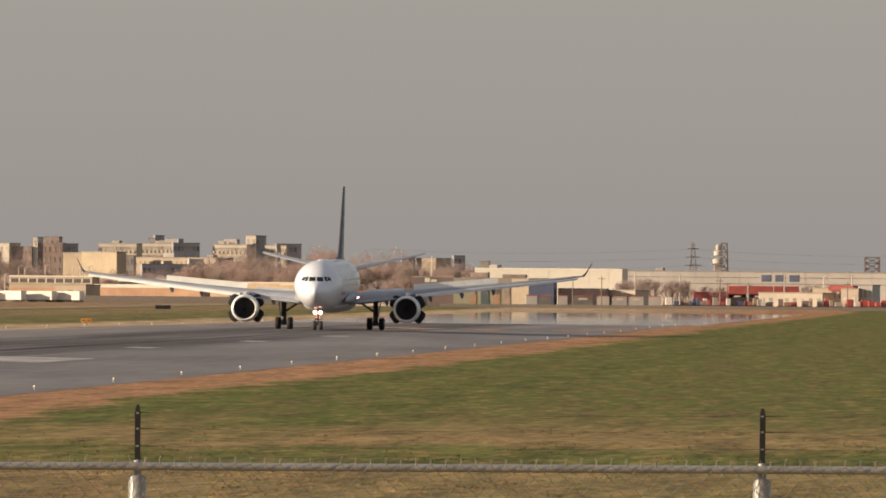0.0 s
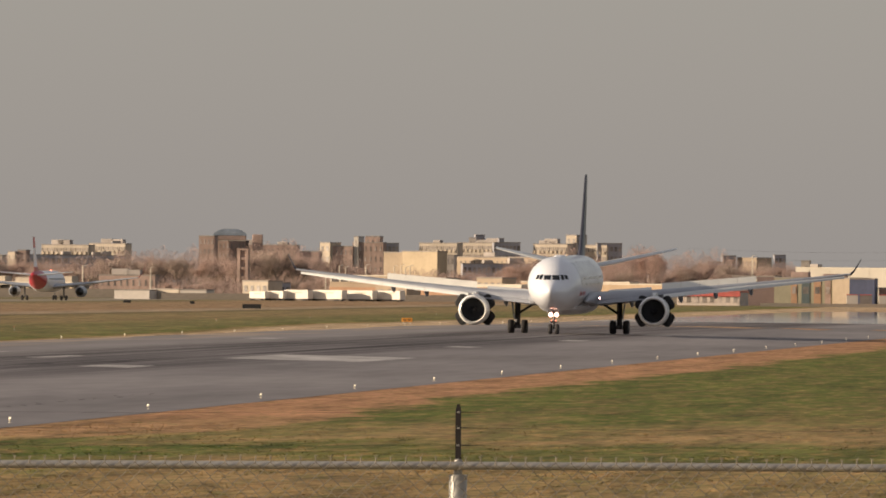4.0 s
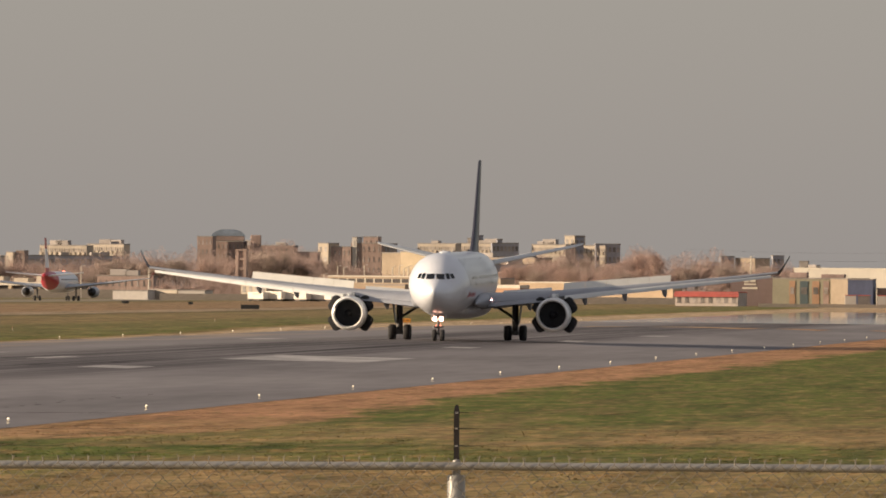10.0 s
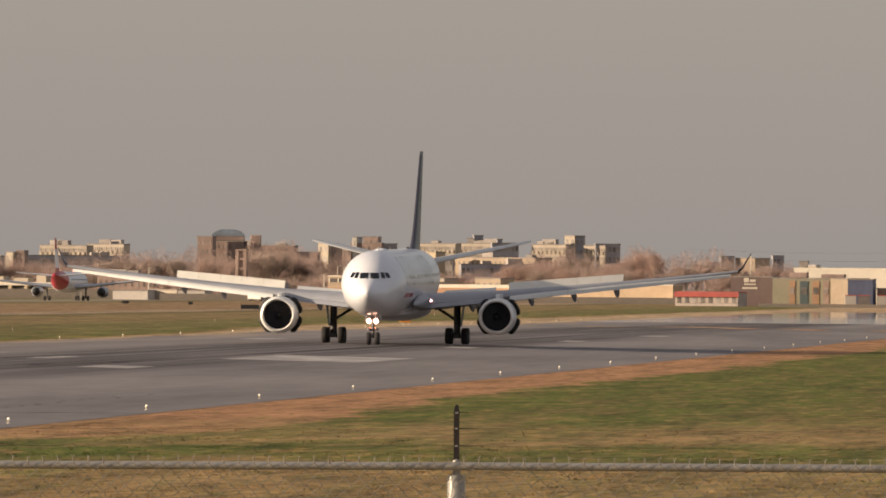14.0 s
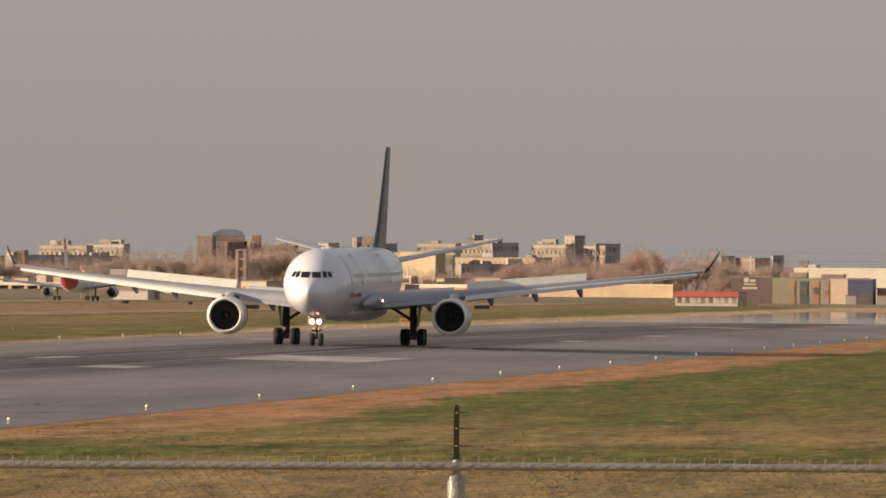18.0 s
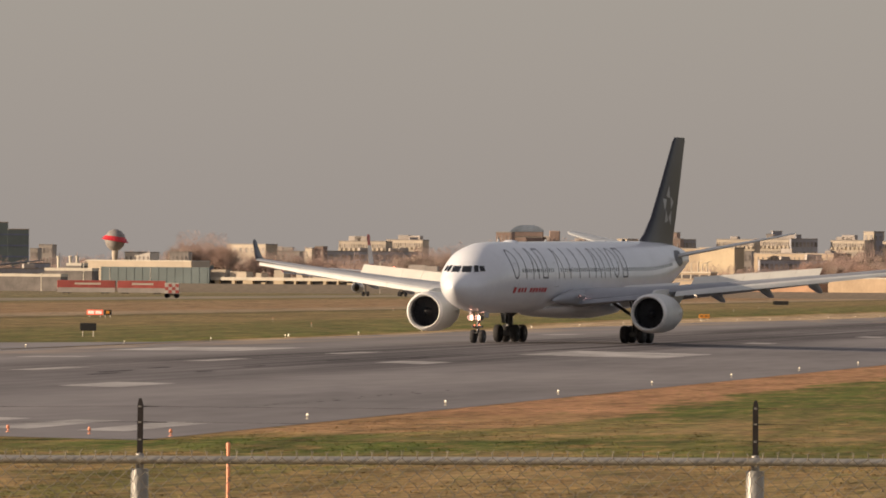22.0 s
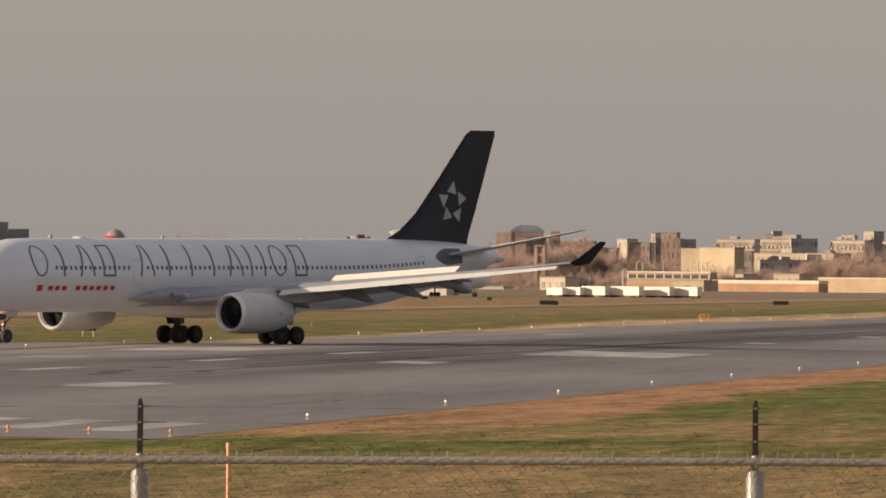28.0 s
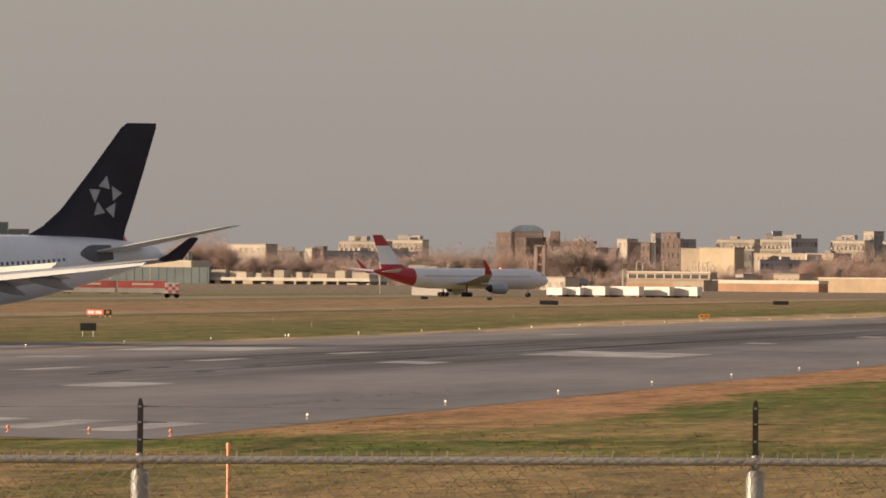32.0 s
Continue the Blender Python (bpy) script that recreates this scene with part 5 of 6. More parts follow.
for b in (-1210, -1189, -1177):
    g = spot(b, 26, 3700)
    t = thing("vent_pipe", pose(g.x, 3700, GROUND_Z), "tall white vent pipe beside a low hall", "vent pipe")
    part("pipe", rod((0, 0, -0.2), (0, 0, g.z - GROUND_Z - 0.4), 0.42, n=10), ROOF_PALE, t, "", True)
    part("cowl", turned([(g.z - GROUND_Z - 0.4, 0.42), (g.z - GROUND_Z - 0.3, 0.6), (g.z - GROUND_Z, 0.5)], "z", 10), ROOF_PALE, t, "", True)
t = trailer(-1021, -996, -22, 2790, PLASTER["white"], "white box truck with red checks on its side", 2.3)
w = 25 * 2790 / FOCAL
for i in range(4):
    for j in range(3):
        if (i + j) % 2:
            part("check", box(w * i / 4, w * (i + 1) / 4, -0.02, 0.02, 1.0 + j * 0.65, 1.65 + j * 0.65), RED_SHEET, t, "red painted check")
for b0, b1 in ((1071, 1104), (1106, 1150), (1152, 1196)):
    trailer(b0, b1, 4, 3300, RED_SHEET, "stacked dark red freight container", 2.1, "container").location.z += 2.7
    trailer(b0, b1, 4, 3302, PLASTER["grey"], "plain grey freight container standing on the ground", 2.0, "container")
WHITE_SHEET = mat("white_sheet", (0.78, 0.72, 0.63), 0.5, vary=0.08, scale=0.4, spread=0.08)
for b0, b1, tall in ((-345, -317, 1.4), (-312, -285, 1.6), (-283, -241, 1.9), (-240, -181, 1.9), (-172, -127, 1.9), (-126, -78, 1.9)):
    trailer(b0, b1, -20, 3380, WHITE_SHEET, "long white box trailer in bright sun", tall, yaw=-32)
rng = random.Random(5)
for b0, b1 in ((712, 732), (735, 757), (770, 786), (795, 830), (838, 860), (865, 891), (893, 921), (930, 951)):
    paint = rng.choice(("grey", "dock", "shed"))
    trailer(b0, b1, -19, 3190, PLASTER[paint], "grey parked box trailer with a rusty red roof edge", 2.0, yaw=-2)
for b0, b1 in ((1009, 1040), (1041, 1071)):
    trailer(b0, b1, -9, 3300, RED_SHEET, "tall dark red freight container", 3.2, "container")
for b, e in ((1056, 14), (1069, 8), (1107, 6), (1282, 10), (795, 14), (846, 16)):
    g = spot(b, e, 3185)
    t = thing("utility_pole", pose(g.x, 3185, GROUND_Z), "dark wooden utility pole with a crossarm", "utility pole")
    part("pole", rod((0, 0, -0.2), (0, 0, g.z - GROUND_Z), 0.16, 0.1, 8), BARK, t)
    part("crossarm", box(-0.9, 0.9, -0.06, 0.06, g.z - GROUND_Z - 0.7, g.z - GROUND_Z - 0.55), BARK, t)
b = 955
while b < 1345:
    wide = rng.uniform(4, 13)
    kind = rng.choice(["white", "white", "grey", "blue", "red", "red", "brick", "bricklow", "tan"])
    trailer(b, b + wide, -20, 3180 + rng.uniform(-8, 8), {"white": WHITE_SHEET, "red": RED_SHEET}.get(kind) or PLASTER[kind], {"white": "white", "red": "red", "blue": "navy", "brick": "rusty brown", "bricklow": "orange", "tan": "tan"}.get(kind, "grey") + " parked van body behind the field fence", rng.uniform(0.8, 2.0))
    b += wide + rng.choice([0.3, 0.6, 1.5, 3, 9])


# small poles and street lamps
def street_lamp(b, e, d):
    g = spot(b, e, d)
    t = thing("street_lamp", pose(g.x, d, GROUND_Z), "slim pale street lamp with one short arm", "street lamp", "street lamps")
    h = g.z - GROUND_Z
    part("pole", rod((0, 0, -0.2), (0, 0, h), 0.2, 0.13, 6), ROOF_PALE, t)
    part("arm", rod((0, 0, h), (0.7, 0, h + 0.15), 0.07, n=5), ROOF_PALE, t)
    part("head", box(0.5, 1.1, -0.18, 0.18, h + 0.08, h + 0.26, bevel=0.04), PLASTER["white"], t, "pale lamp head")


for b, e, d in ((545, 48, 3600), (905, 22, 3300), (985, 20, 3300), (1170, 22, 3280), (1240, 18, 3280), (1290, 26, 3280), (640, 20, 3400), (-520, 18, 3600), (-640, 20, 3600), (-210, 10, 3600), (-1165, 16, 3600), (-1240, -4, 3560), (-186, 24, 3700), (-175, 22, 3700), (-139, 26, 3700), (-89, 24, 3700), (-77, 26, 3700), (-69, 22, 3700), (-61, 25, 3700)):
    street_lamp(b, e, d)


# ---- trees: bare, late in the year ----
# twig browns raised for the haze in front of the woods
TWIGS = [mat("twigs_" + n, c, 0.95, vary=0.3, scale=0.5, spread=0.25) for n, c in (("brown", (0.39, 0.285, 0.25)), ("rust", (0.41, 0.285, 0.24)), ("olive", (0.37, 0.29, 0.245)))]


def raw(name, verts, faces, material):
    me = bpy.data.meshes.new(name)
    me.from_pydata(verts, [], faces)
    me.materials.append(material)
    return me


def bare_tree(seed, height, spread, material, clumps):
    """A tapered trunk with forking limbs and a crown of fine twig sprays."""
    rng = random.Random(seed)
    tv, tf, cv, cf = [], [], [], []

    def tube(a, b, r0, r1):
        n, base = 5, len(tv)
        for c, r in ((a, r0), (b, r1)):
            tv.extend([tuple(p) for p in ring(c, b - a, r, n)])
        for i in range(n):
            tf.append((base + i, base + (i + 1) % n, base + n + (i + 1) % n, base + n + i))

    def spray(p, s):
        for _ in range(4):
            d = Vector((rng.gauss(0, 1), rng.gauss(0, 0.8), rng.gauss(0.5, 0.8))).normalized()
            w = d.cross(Vector((rng.gauss(0, 1), rng.gauss(0, 1), rng.gauss(0, 1)))).normalized() * s * 0.07
            base = len(cv)
            q = p + Vector((rng.gauss(0, s), rng.gauss(0, s), rng.gauss(0, s * 0.8))) * 1.9
            cv.extend([tuple(q - w), tuple(q + w), tuple(q + d * s * 0.7 + w * 0.8), tuple(q + d * s * 1.25), tuple(q + d * s * 0.7 - w * 0.8)])
            cf.append((base, base + 1, base + 2, base + 3, base + 4))

    def grow(p, d, length, r, level):
        q = p + d * length
        tube(p, q, r, r * 0.65)
        if level >= 1:
            for k in range(int(clumps * 1.4)):
                spray(p.lerp(q, rng.uniform(0.3, 1.15)), height * 0.018)
        if level == 3:
            return
        for k in range(rng.randint(3, 4)):
            n = (d * 0.9 + Vector((rng.gauss(0, 0.55) * spread, rng.gauss(0, 0.55) * spread, rng.uniform(0.0, 0.5)))).normalized()
            grow(p.lerp(q, rng.uniform(0.55, 1.0)), n, length * rng.uniform(0.55, 0.8), r * 0.55, level + 1)

    grow(Vector((0, 0, -0.2)), Vector((0, 0, 1)), height * 0.34, height * 0.022, 0)
    t = thing("bare_tree", pose(0, 0, 0), "bare brown tree with fine twigs", "tree", "trees behind the airfield")
    o = new("trunk", raw("trunk", tv, tf, BARK))
    o.parent = t
    o = new("crown", raw("crown", cv, cf, material))
    o.parent = t
    tagged(o, "crown of fine brown twigs")
    return t


PROTOS = [bare_tree(11, 10, 1.0, TWIGS[0], 26), bare_tree(12, 10, 1.25, TWIGS[1], 26), bare_tree(13, 10, 0.8, TWIGS[2], 26), bare_tree(14, 10, 1.1, TWIGS[0], 26), bare_tree(15, 10, 0.55, TWIGS[1], 30)]
PALE_TWIGS = mat("twigs_pale", (0.42, 0.33, 0.3), 0.95, vary=0.2, scale=0.5, spread=0.15)
PROTOS += [bare_tree(31, 10, 0.7, PALE_TWIGS, 12), bare_tree(32, 10, 0.5, PALE_TWIGS, 13)]
USED = [False] * len(PROTOS)


def plant(kind, b, d, height, turn):
    g = spot(b, 0, d)
    s = height / 10
    m = pose(g.x, d, GROUND_Z, 0, 0, turn) @ Matrix.Diagonal((s, s, s, 1))
    if not USED[kind]:
        USED[kind] = True
        PROTOS[kind].matrix_basis = m
    else:
        copy_at(PROTOS[kind], m)


rng = random.Random(21)
# belts of trees: bearing from, to, distance, height of the tops at both ends in bearing units, number of single trees
BELTS = ((-1400, -1180, 4250, 22, 26, 12), (-1180, -1000, 4250, 30, 34, 12), (-1000, -905, 4050, 66, 66, 16), (-905, -840, 4100, 38, 44, 6), (-840, -700, 4120, 44, 36, 12), (-740, -600, 3950, 24, 26, 10), (-700, -513, 4120, 36, 46, 14),
         (-600, -440, 4000, 44, 54, 16), (-512, -430, 3560, -4, 2, 8), (-430, -230, 3600, 0, 4, 14), (-440, -350, 3900, 50, 46, 8), (-350, -280, 3950, 60, 70, 8), (-280, -215, 3950, 68, 48, 8), (-230, -100, 3700, 26, 16, 10), (-200, -140, 3980, 56, 34, 6), (-110, 100, 3750, 16, 22, 16),
         (-15, 110, 4080, 12, 16, 10), (110, 235, 3900, 40, 56, 14), (160, 330, 3850, 48, 44, 16), (235, 330, 3700, 34, 30, 8), (385, 440, 3950, 40, 54, 5), (440, 500, 3950, 56, 58, 6), (500, 620, 3980, 44, 44, 12), (470, 640, 3650, 18, 16, 10),
         (876, 945, 3330, 25, 29, 16), (955, 998, 3330, 22, 24, 9), (995, 1075, 3340, 11, 11, 12), (1205, 1262, 3340, 19, 20, 10))


def tall(e, d):
    return EYE[2] + e * d / FOCAL - GROUND_Z


for b0, b1, d, e0, e1, n in BELTS:
    for k in range(n):
        u = (k + rng.uniform(0.1, 0.9)) / n
        plant(rng.randrange(4) if d > 3400 else rng.choice((5, 6)), lerp(b0, b1, u), d + rng.uniform(-50, 30), tall(lerp(e0, e1, u), d) * rng.uniform(0.88, 1.15), rng.uniform(0, 360))
for b, e in ((330, 68), (338, 76), (347, 84), (355, 90), (363, 86), (371, 78), (380, 68)):
    plant(4, b, 3980 + b % 7 * 4, tall(e, 3980), b * 7)


def woodland():
    """The mass of bare woods among the single trees: thin trunks and fine twigs."""
    rng = random.Random(77)
    verts, faces = [], []
    for b0, b1, d, e0, e1, _ in BELTS + ((326, 384, 3990, 70, 70, 0),):
        if d < 3400:
            continue
        n = int((b1 - b0) / 4.2)
        for k in range(n):
            u = (k + rng.random()) / n
            b, dist = lerp(b0, b1, u), d + rng.uniform(-20, 110)
            c = spot(b, 0, dist)
            hh = tall(lerp(e0, e1, u), d) * rng.uniform(0.82, 1.16)
            w = hh * rng.uniform(0.3, 0.45)
            base = len(verts)
            verts.extend([(c.x - 0.12, dist, 0.2), (c.x + 0.12, dist, 0.2), (c.x + 0.04, dist, hh * 0.8), (c.x - 0.04, dist, hh * 0.8)])
            faces.append((base, base + 1, base + 2, base + 3))
            for _ in range(960):
                a, v, q = rng.gauss(0, 0.45), rng.gauss(0, 0.45), rng.random() ** 1.25
                p = Vector((c.x + a * w * (1.2 - q * 0.8), dist + v * w, GROUND_Z + hh * (0.02 + 0.92 * q * (1 - 0.35 * min(1, a * a)))))
                s = hh * 0.012 + 0.04
                dr = Vector((rng.gauss(a, 0.6), rng.gauss(0, 0.5), rng.gauss(0.9, 0.5))).normalized() * s * 1.9
                sd = dr.cross(Vector((rng.gauss(0, 1), rng.gauss(0, 1), rng.gauss(0, 1)))).normalized() * s * 0.24
                base = len(verts)
                verts.extend([tuple(p - sd), tuple(p + sd), tuple(p + dr)])
                faces.append((base, base + 1, base + 2))
    o = new("far_woods", raw("far_woods", verts, faces, TWIGS[0]))
    tagged(o, "dense bare brown woods behind the airfield", "woods", kind="stuff")


woodland()


# ---- on the field: markings, lights, signs ----
def flat_patch(name, s0, s1, p0, p1, material, parent, skew=0.0, lift=0.02):
    bm = bmesh.new()
    n = max(1, int((s1 - s0) / 30))
    m = max(1, int(abs(p1 - p0) / 5))
    rows = [[bm.verts.new((lerp(s0, s1, i / n) + skew * j / m, lerp(p0, p1, j / m), rise(500, lerp(p0, p1, j / m)) + lift)) for j in range(m + 1)] for i in range(n + 1)]
    for a, b in zip(rows, rows[1:]):
        for j in range(m):
            bm.faces.new((a[j], b[j], b[j + 1], a[j + 1]))
    return part(name, bm, material, parent)


# threshold stripes, touchdown bars, aiming blocks and the centreline
for k in range(17):
    p = 57.0 + 3.6 * k
    if abs(p - 86.8) > 2.5:
        flat_patch("threshold_stripe", 483, 513, p, p + 1.8, MARKING, runway)
for s0, s1, p0, p1 in ((908, 960, 70, 79.8), (914, 960, 99.6, 109.6), (633, 658, 75, 78), (811, 830, 77, 80.2), (1096, 1112, 75.4, 77.8), (1234, 1252, 74.6, 76.8), (1369, 1390, 74, 76.6),
                       (833, 845, 101.4, 105.4), (1204, 1224, 101, 104), (633, 658, 102, 105)):
    flat_patch("painted_block", s0, s1, p0, p1, MARKING, runway)
for s in range(545, 900, 84):
    flat_patch("centreline_dash", s, s + 26, 89.0, 90.6, MARKING, runway)

# skid marks and patched spots
rng = random.Random(40)
SKID = mat("skid_rubber", (0.035, 0.03, 0.032), 0.8, vary=0.3, scale=0.4, spec=0.05)
for s, p, n in ((705, 84.5, 16), (690, 83.2, 14), (735, 85.2, 10), (760, 82.6, 12), (720, 80.9, 9), (815, 83.4, 14), (850, 81.5, 12)):
    flat_patch("skid_mark", s, s + n, p, p + 0.3, SKID, runway, 0.0, 0.025)
for k in range(16):
    s = 560 + 6.5 * k + rng.uniform(-1, 1)
    p = 61.5 - 0.012 * k + rng.uniform(-0.5, 0.5)
    flat_patch("repair_spot", s, s + rng.uniform(1.0, 2.5), p, p + rng.uniform(0.08, 0.2), SKID, runway, 0.0, 0.025)

# turn-off to the far side
bm = bmesh.new()
outline = [(1075, 117), (1030, 119), (1003, 126), (975, 145), (930, 190), (850, 280), (760, 380), (700, 350), (790, 250), (850, 180), (880, 140), (885, 124), (870, 117)]
bm.faces.new([bm.verts.new((s, p, 0.45)) for s, p in outline])
solid("turnoff", bm, ASPHALT, "grey asphalt turn-off leaving the runway", "taxiway", kind="structure", m=RUN)
sheet(list(range(-200, 3700, 100)), [305, 335], 0.006, "taxiway", mat("pale_concrete", (0.26, 0.21, 0.14), 0.85, vary=0.2, scale=0.03, stretch=(0.3, 1, 1)), "straight pale concrete taxiway beyond the grass", "taxiway")

ZINC_POST = mat("weathered_post", (0.5, 0.43, 0.32), 0.7, vary=0.2, scale=5)
LAMP_BODY = mat("lamp_body_cream", (0.75, 0.66, 0.5), 0.5, vary=0.1, scale=5)
LAMP_GLOW = mat("lamp_glass_glow", (1.0, 0.85, 0.62), 0.2, emit=0.7)
ORANGE = mat("orange_paint", (0.82, 0.33, 0.19), 0.5, vary=0.1, scale=4)


def edge_light(body, label, category):
    t = thing("runway_light", pose(0, 0, 0), label, category, "runway edge lights")
    part("base_plate", turned([(0, 0.17), (0.04, 0.16), (0.07, 0.06)], "z", 12), body, t, "", True)
    part("stem", rod((0, 0, 0.05), (0, 0, 0.26), 0.045, n=8), body, t)
    part("housing", turned([(0.24, 0.06), (0.28, 0.13), (0.36, 0.14), (0.38, 0.1)], "z", 12), body, t, "", True)
    part("lens", turned([(0.38, 0.1), (0.44, 0.11), (0.5, 0.08), (0.53, 0.02)], "z", 12), LAMP_GLOW if body is LAMP_BODY else ORANGE, t, "rounded lamp glass", True)
    return t


def repeat(proto, places):
    for k, m in enumerate(places):
        if k == 0:
            proto.matrix_basis = m
        else:
            copy_at(proto, m)


BIG = Matrix.Diagonal((0.44, 0.44, 0.44, 1))
spots = [(530 + 60 * k, 55.1) for k in range(24)] + [(1180 + 60 * k, 118.1) for k in range(-4, 14)] + [(1134, 119.6), (1120, 118.4)]
repeat(edge_light(LAMP_BODY, "small cream runway edge light on a stem", "runway light"), [Matrix.Translation(on_run(s, p, rise(s, p) + 0.05)) @ BIG for s, p in spots])
repeat(edge_light(ORANGE, "small orange runway end light on a stem", "runway light"), [Matrix.Translation(on_run(471, 53.9 + 2.95 * k, rise(471, 53.9 + 2.95 * k) + 0.06)) @ Matrix.Diagonal((0.5, 0.5, 0.5, 1)) for k in range(8)])

SIGN_BLACK = mat("sign_back_black", (0.015, 0.015, 0.016), 0.6, vary=0.2, scale=3)
SIGN_YELLOW = mat("sign_yellow", (0.75, 0.32, 0.04), 0.5, vary=0.1, scale=3)
SIGN_BROWN = mat("sign_faded_black", (0.25, 0.13, 0.04), 0.6, vary=0.2, scale=3)
SIGN_RED = mat("sign_red_glow", (0.9, 0.16, 0.07), 0.5, emit=0.35)
SIGN_PALE = mat("sign_pale_glow", (1.0, 0.62, 0.5), 0.5, emit=0.5)


def board(s, p, w, h, lift, material, label, bars=(), legs=2, z=0.4):
    t = thing("taxiway_sign", Matrix.Translation(on_run(s, p, z)), label, "airfield sign")
    face = part("panel", box(-w / 2, w / 2, -0.12, 0.12, lift, lift + h, bevel=0.02), material, t)
    for k in range(legs):
        x = lerp(-w * 0.32, w * 0.32, k / max(1, legs - 1))
        part("leg", rod((x, 0, -0.1), (x, 0, lift), 0.05, n=8), ROOF_PALE, t, "pale leg")
    for x0, x1, z0, z1, m in bars:
        part("bar", box(x0, x1, -0.16, -0.12, z0, z1), m, face)
    return t


board(1112, 134.4, 1.4, 0.65, 0.5, SIGN_BLACK, "black back of an airfield sign on two pale legs")
board(1573, 189.3, 2.0, 0.62, 0.3, SIGN_RED, "glowing red airfield sign with pale bars", ((-0.85, -0.1, 0.42, 0.8, SIGN_PALE), (0.05, 0.8, 0.42, 0.8, SIGN_PALE)))
board(1573, 187.75, 0.9, 0.62, 0.3, SIGN_BLACK, "small black and yellow airfield sign", ((-0.2, 0.2, 0.45, 0.8, SIGN_YELLOW),))
board(2399, 205.2, 3.4, 0.8, 0.12, SIGN_BLACK, "long black back of an airfield sign", legs=4)
board(2577, 174.8, 3.0, 0.75, 0.12, SIGN_BLACK, "long black back of an airfield sign", legs=4)
board(2783, 250.7, 1.0, 0.6, 0.1, SIGN_BLACK, "small black back of an airfield sign")
board(2840, 270, 1.6, 0.6, 0.1, SIGN_BLACK, "small black back of an airfield sign")
board(1690, 124.5, 1.4, 0.5, 0.2, SIGN_YELLOW, "yellow airfield sign with dark bars", ((-0.55, -0.12, 0.36, 0.56, SIGN_BROWN), (0.1, 0.5, 0.36, 0.56, SIGN_BROWN)))
for s, p in ((1500, 160), (1850, 150), (1950, 190), (2100, 150), (1700, 150), (1350, 140), (2300, 160)):
    t = thing("marker_post", Matrix.Translation(on_run(s, p, 0.4)), "slim pale marker post in the grass", "marker post")
    part("post", rod((0, 0, -0.1), (0, 0, 0.36), 0.03, n=8), ZINC_POST, t)
    part("cap", turned([(0.35, 0.05), (0.41, 0.045), (0.43, 0.02)], "z", 8), ORANGE, t, "orange cap")

# ---- the chain-link fence in front ----
ZINC = mat("zinc", (0.37, 0.35, 0.32), 0.5, 0.35, vary=0.18, scale=6, bump=0.002)
ZINC_WIRE = mat("zinc_wire", (0.2, 0.175, 0.14), 0.6, 0.2, vary=0.2, scale=8)
RUSTED = mat("dark_arm_steel", (0.03, 0.024, 0.024), 0.6, 0.3, vary=0.3, scale=12)
FENCE_Y = 64.5
POSTS = [(-6.06, 5.045), (-2.94, 5.058), (0.075, 5.074), (3.135, 5.082), (6.19, 5.09)]


def rail_z(x):
    for (x0, z0), (x1, z1) in zip(POSTS, POSTS[1:]):
        if x <= x1:
            return lerp(z0, z1, (x - x0) / (x1 - x0))
    return POSTS[-1][1]


fence = thing("chain_link_fence", pose(0, FENCE_Y, 0), "galvanised chain-link fence with barbed wire arms", "fence")
rng = random.Random(3)
for i, (x, z) in enumerate(POSTS):
    low = rise(FENCE_Y, 4)
    q = part("post", turned([(low - 0.5, 0.044), (z - 0.05, 0.044), (z - 0.044, 0.041), (z - 0.043, 0.021), (z + 0.028, 0.019), (z + 0.034, 0.012)], "z", 18, origin=(x, 0.0, 0)), ZINC, fence, "weathered galvanised post", True)
    part("rail_band", turned([(-0.013, 0.0222), (0.013, 0.0222)], "x", 14, origin=(x, -0.05, z)), ZINC, q, "", True)
    lean = (0.0, 0.002, -0.001, 0.001, 0.0)[i]
    part("barbed_arm", loft([[(x + lean * t - 0.014, -0.012, z + h), (x + lean * t + 0.014, -0.012, z + h), (x + lean * t + 0.014, 0.012, z + h), (x + lean * t - 0.014, 0.012, z + h)] for t, h in ((0, 0.02), (1, 0.27))]
                            + [[(x - 0.007, -0.008, z + 0.3), (x + 0.007, -0.008, z + 0.3), (x + 0.007, 0.008, z + 0.3), (x - 0.007, 0.008, z + 0.3)]]), RUSTED, q, "dark steel barbed wire arm")
    for h in (0.1, 0.185, 0.262):
        part("wire_clip", rod((x + 0.01, -0.016, z + h), (x + rng.uniform(0.09, 0.16), -0.016, z + h - 0.002), 0.0032, 0.001, 6), RUSTED, q)
        part("notch", box(x - 0.009, x + 0.006, -0.0165, -0.0105, z + h - 0.005, z + h + 0.003), ZINC, q, "pale wire notch")
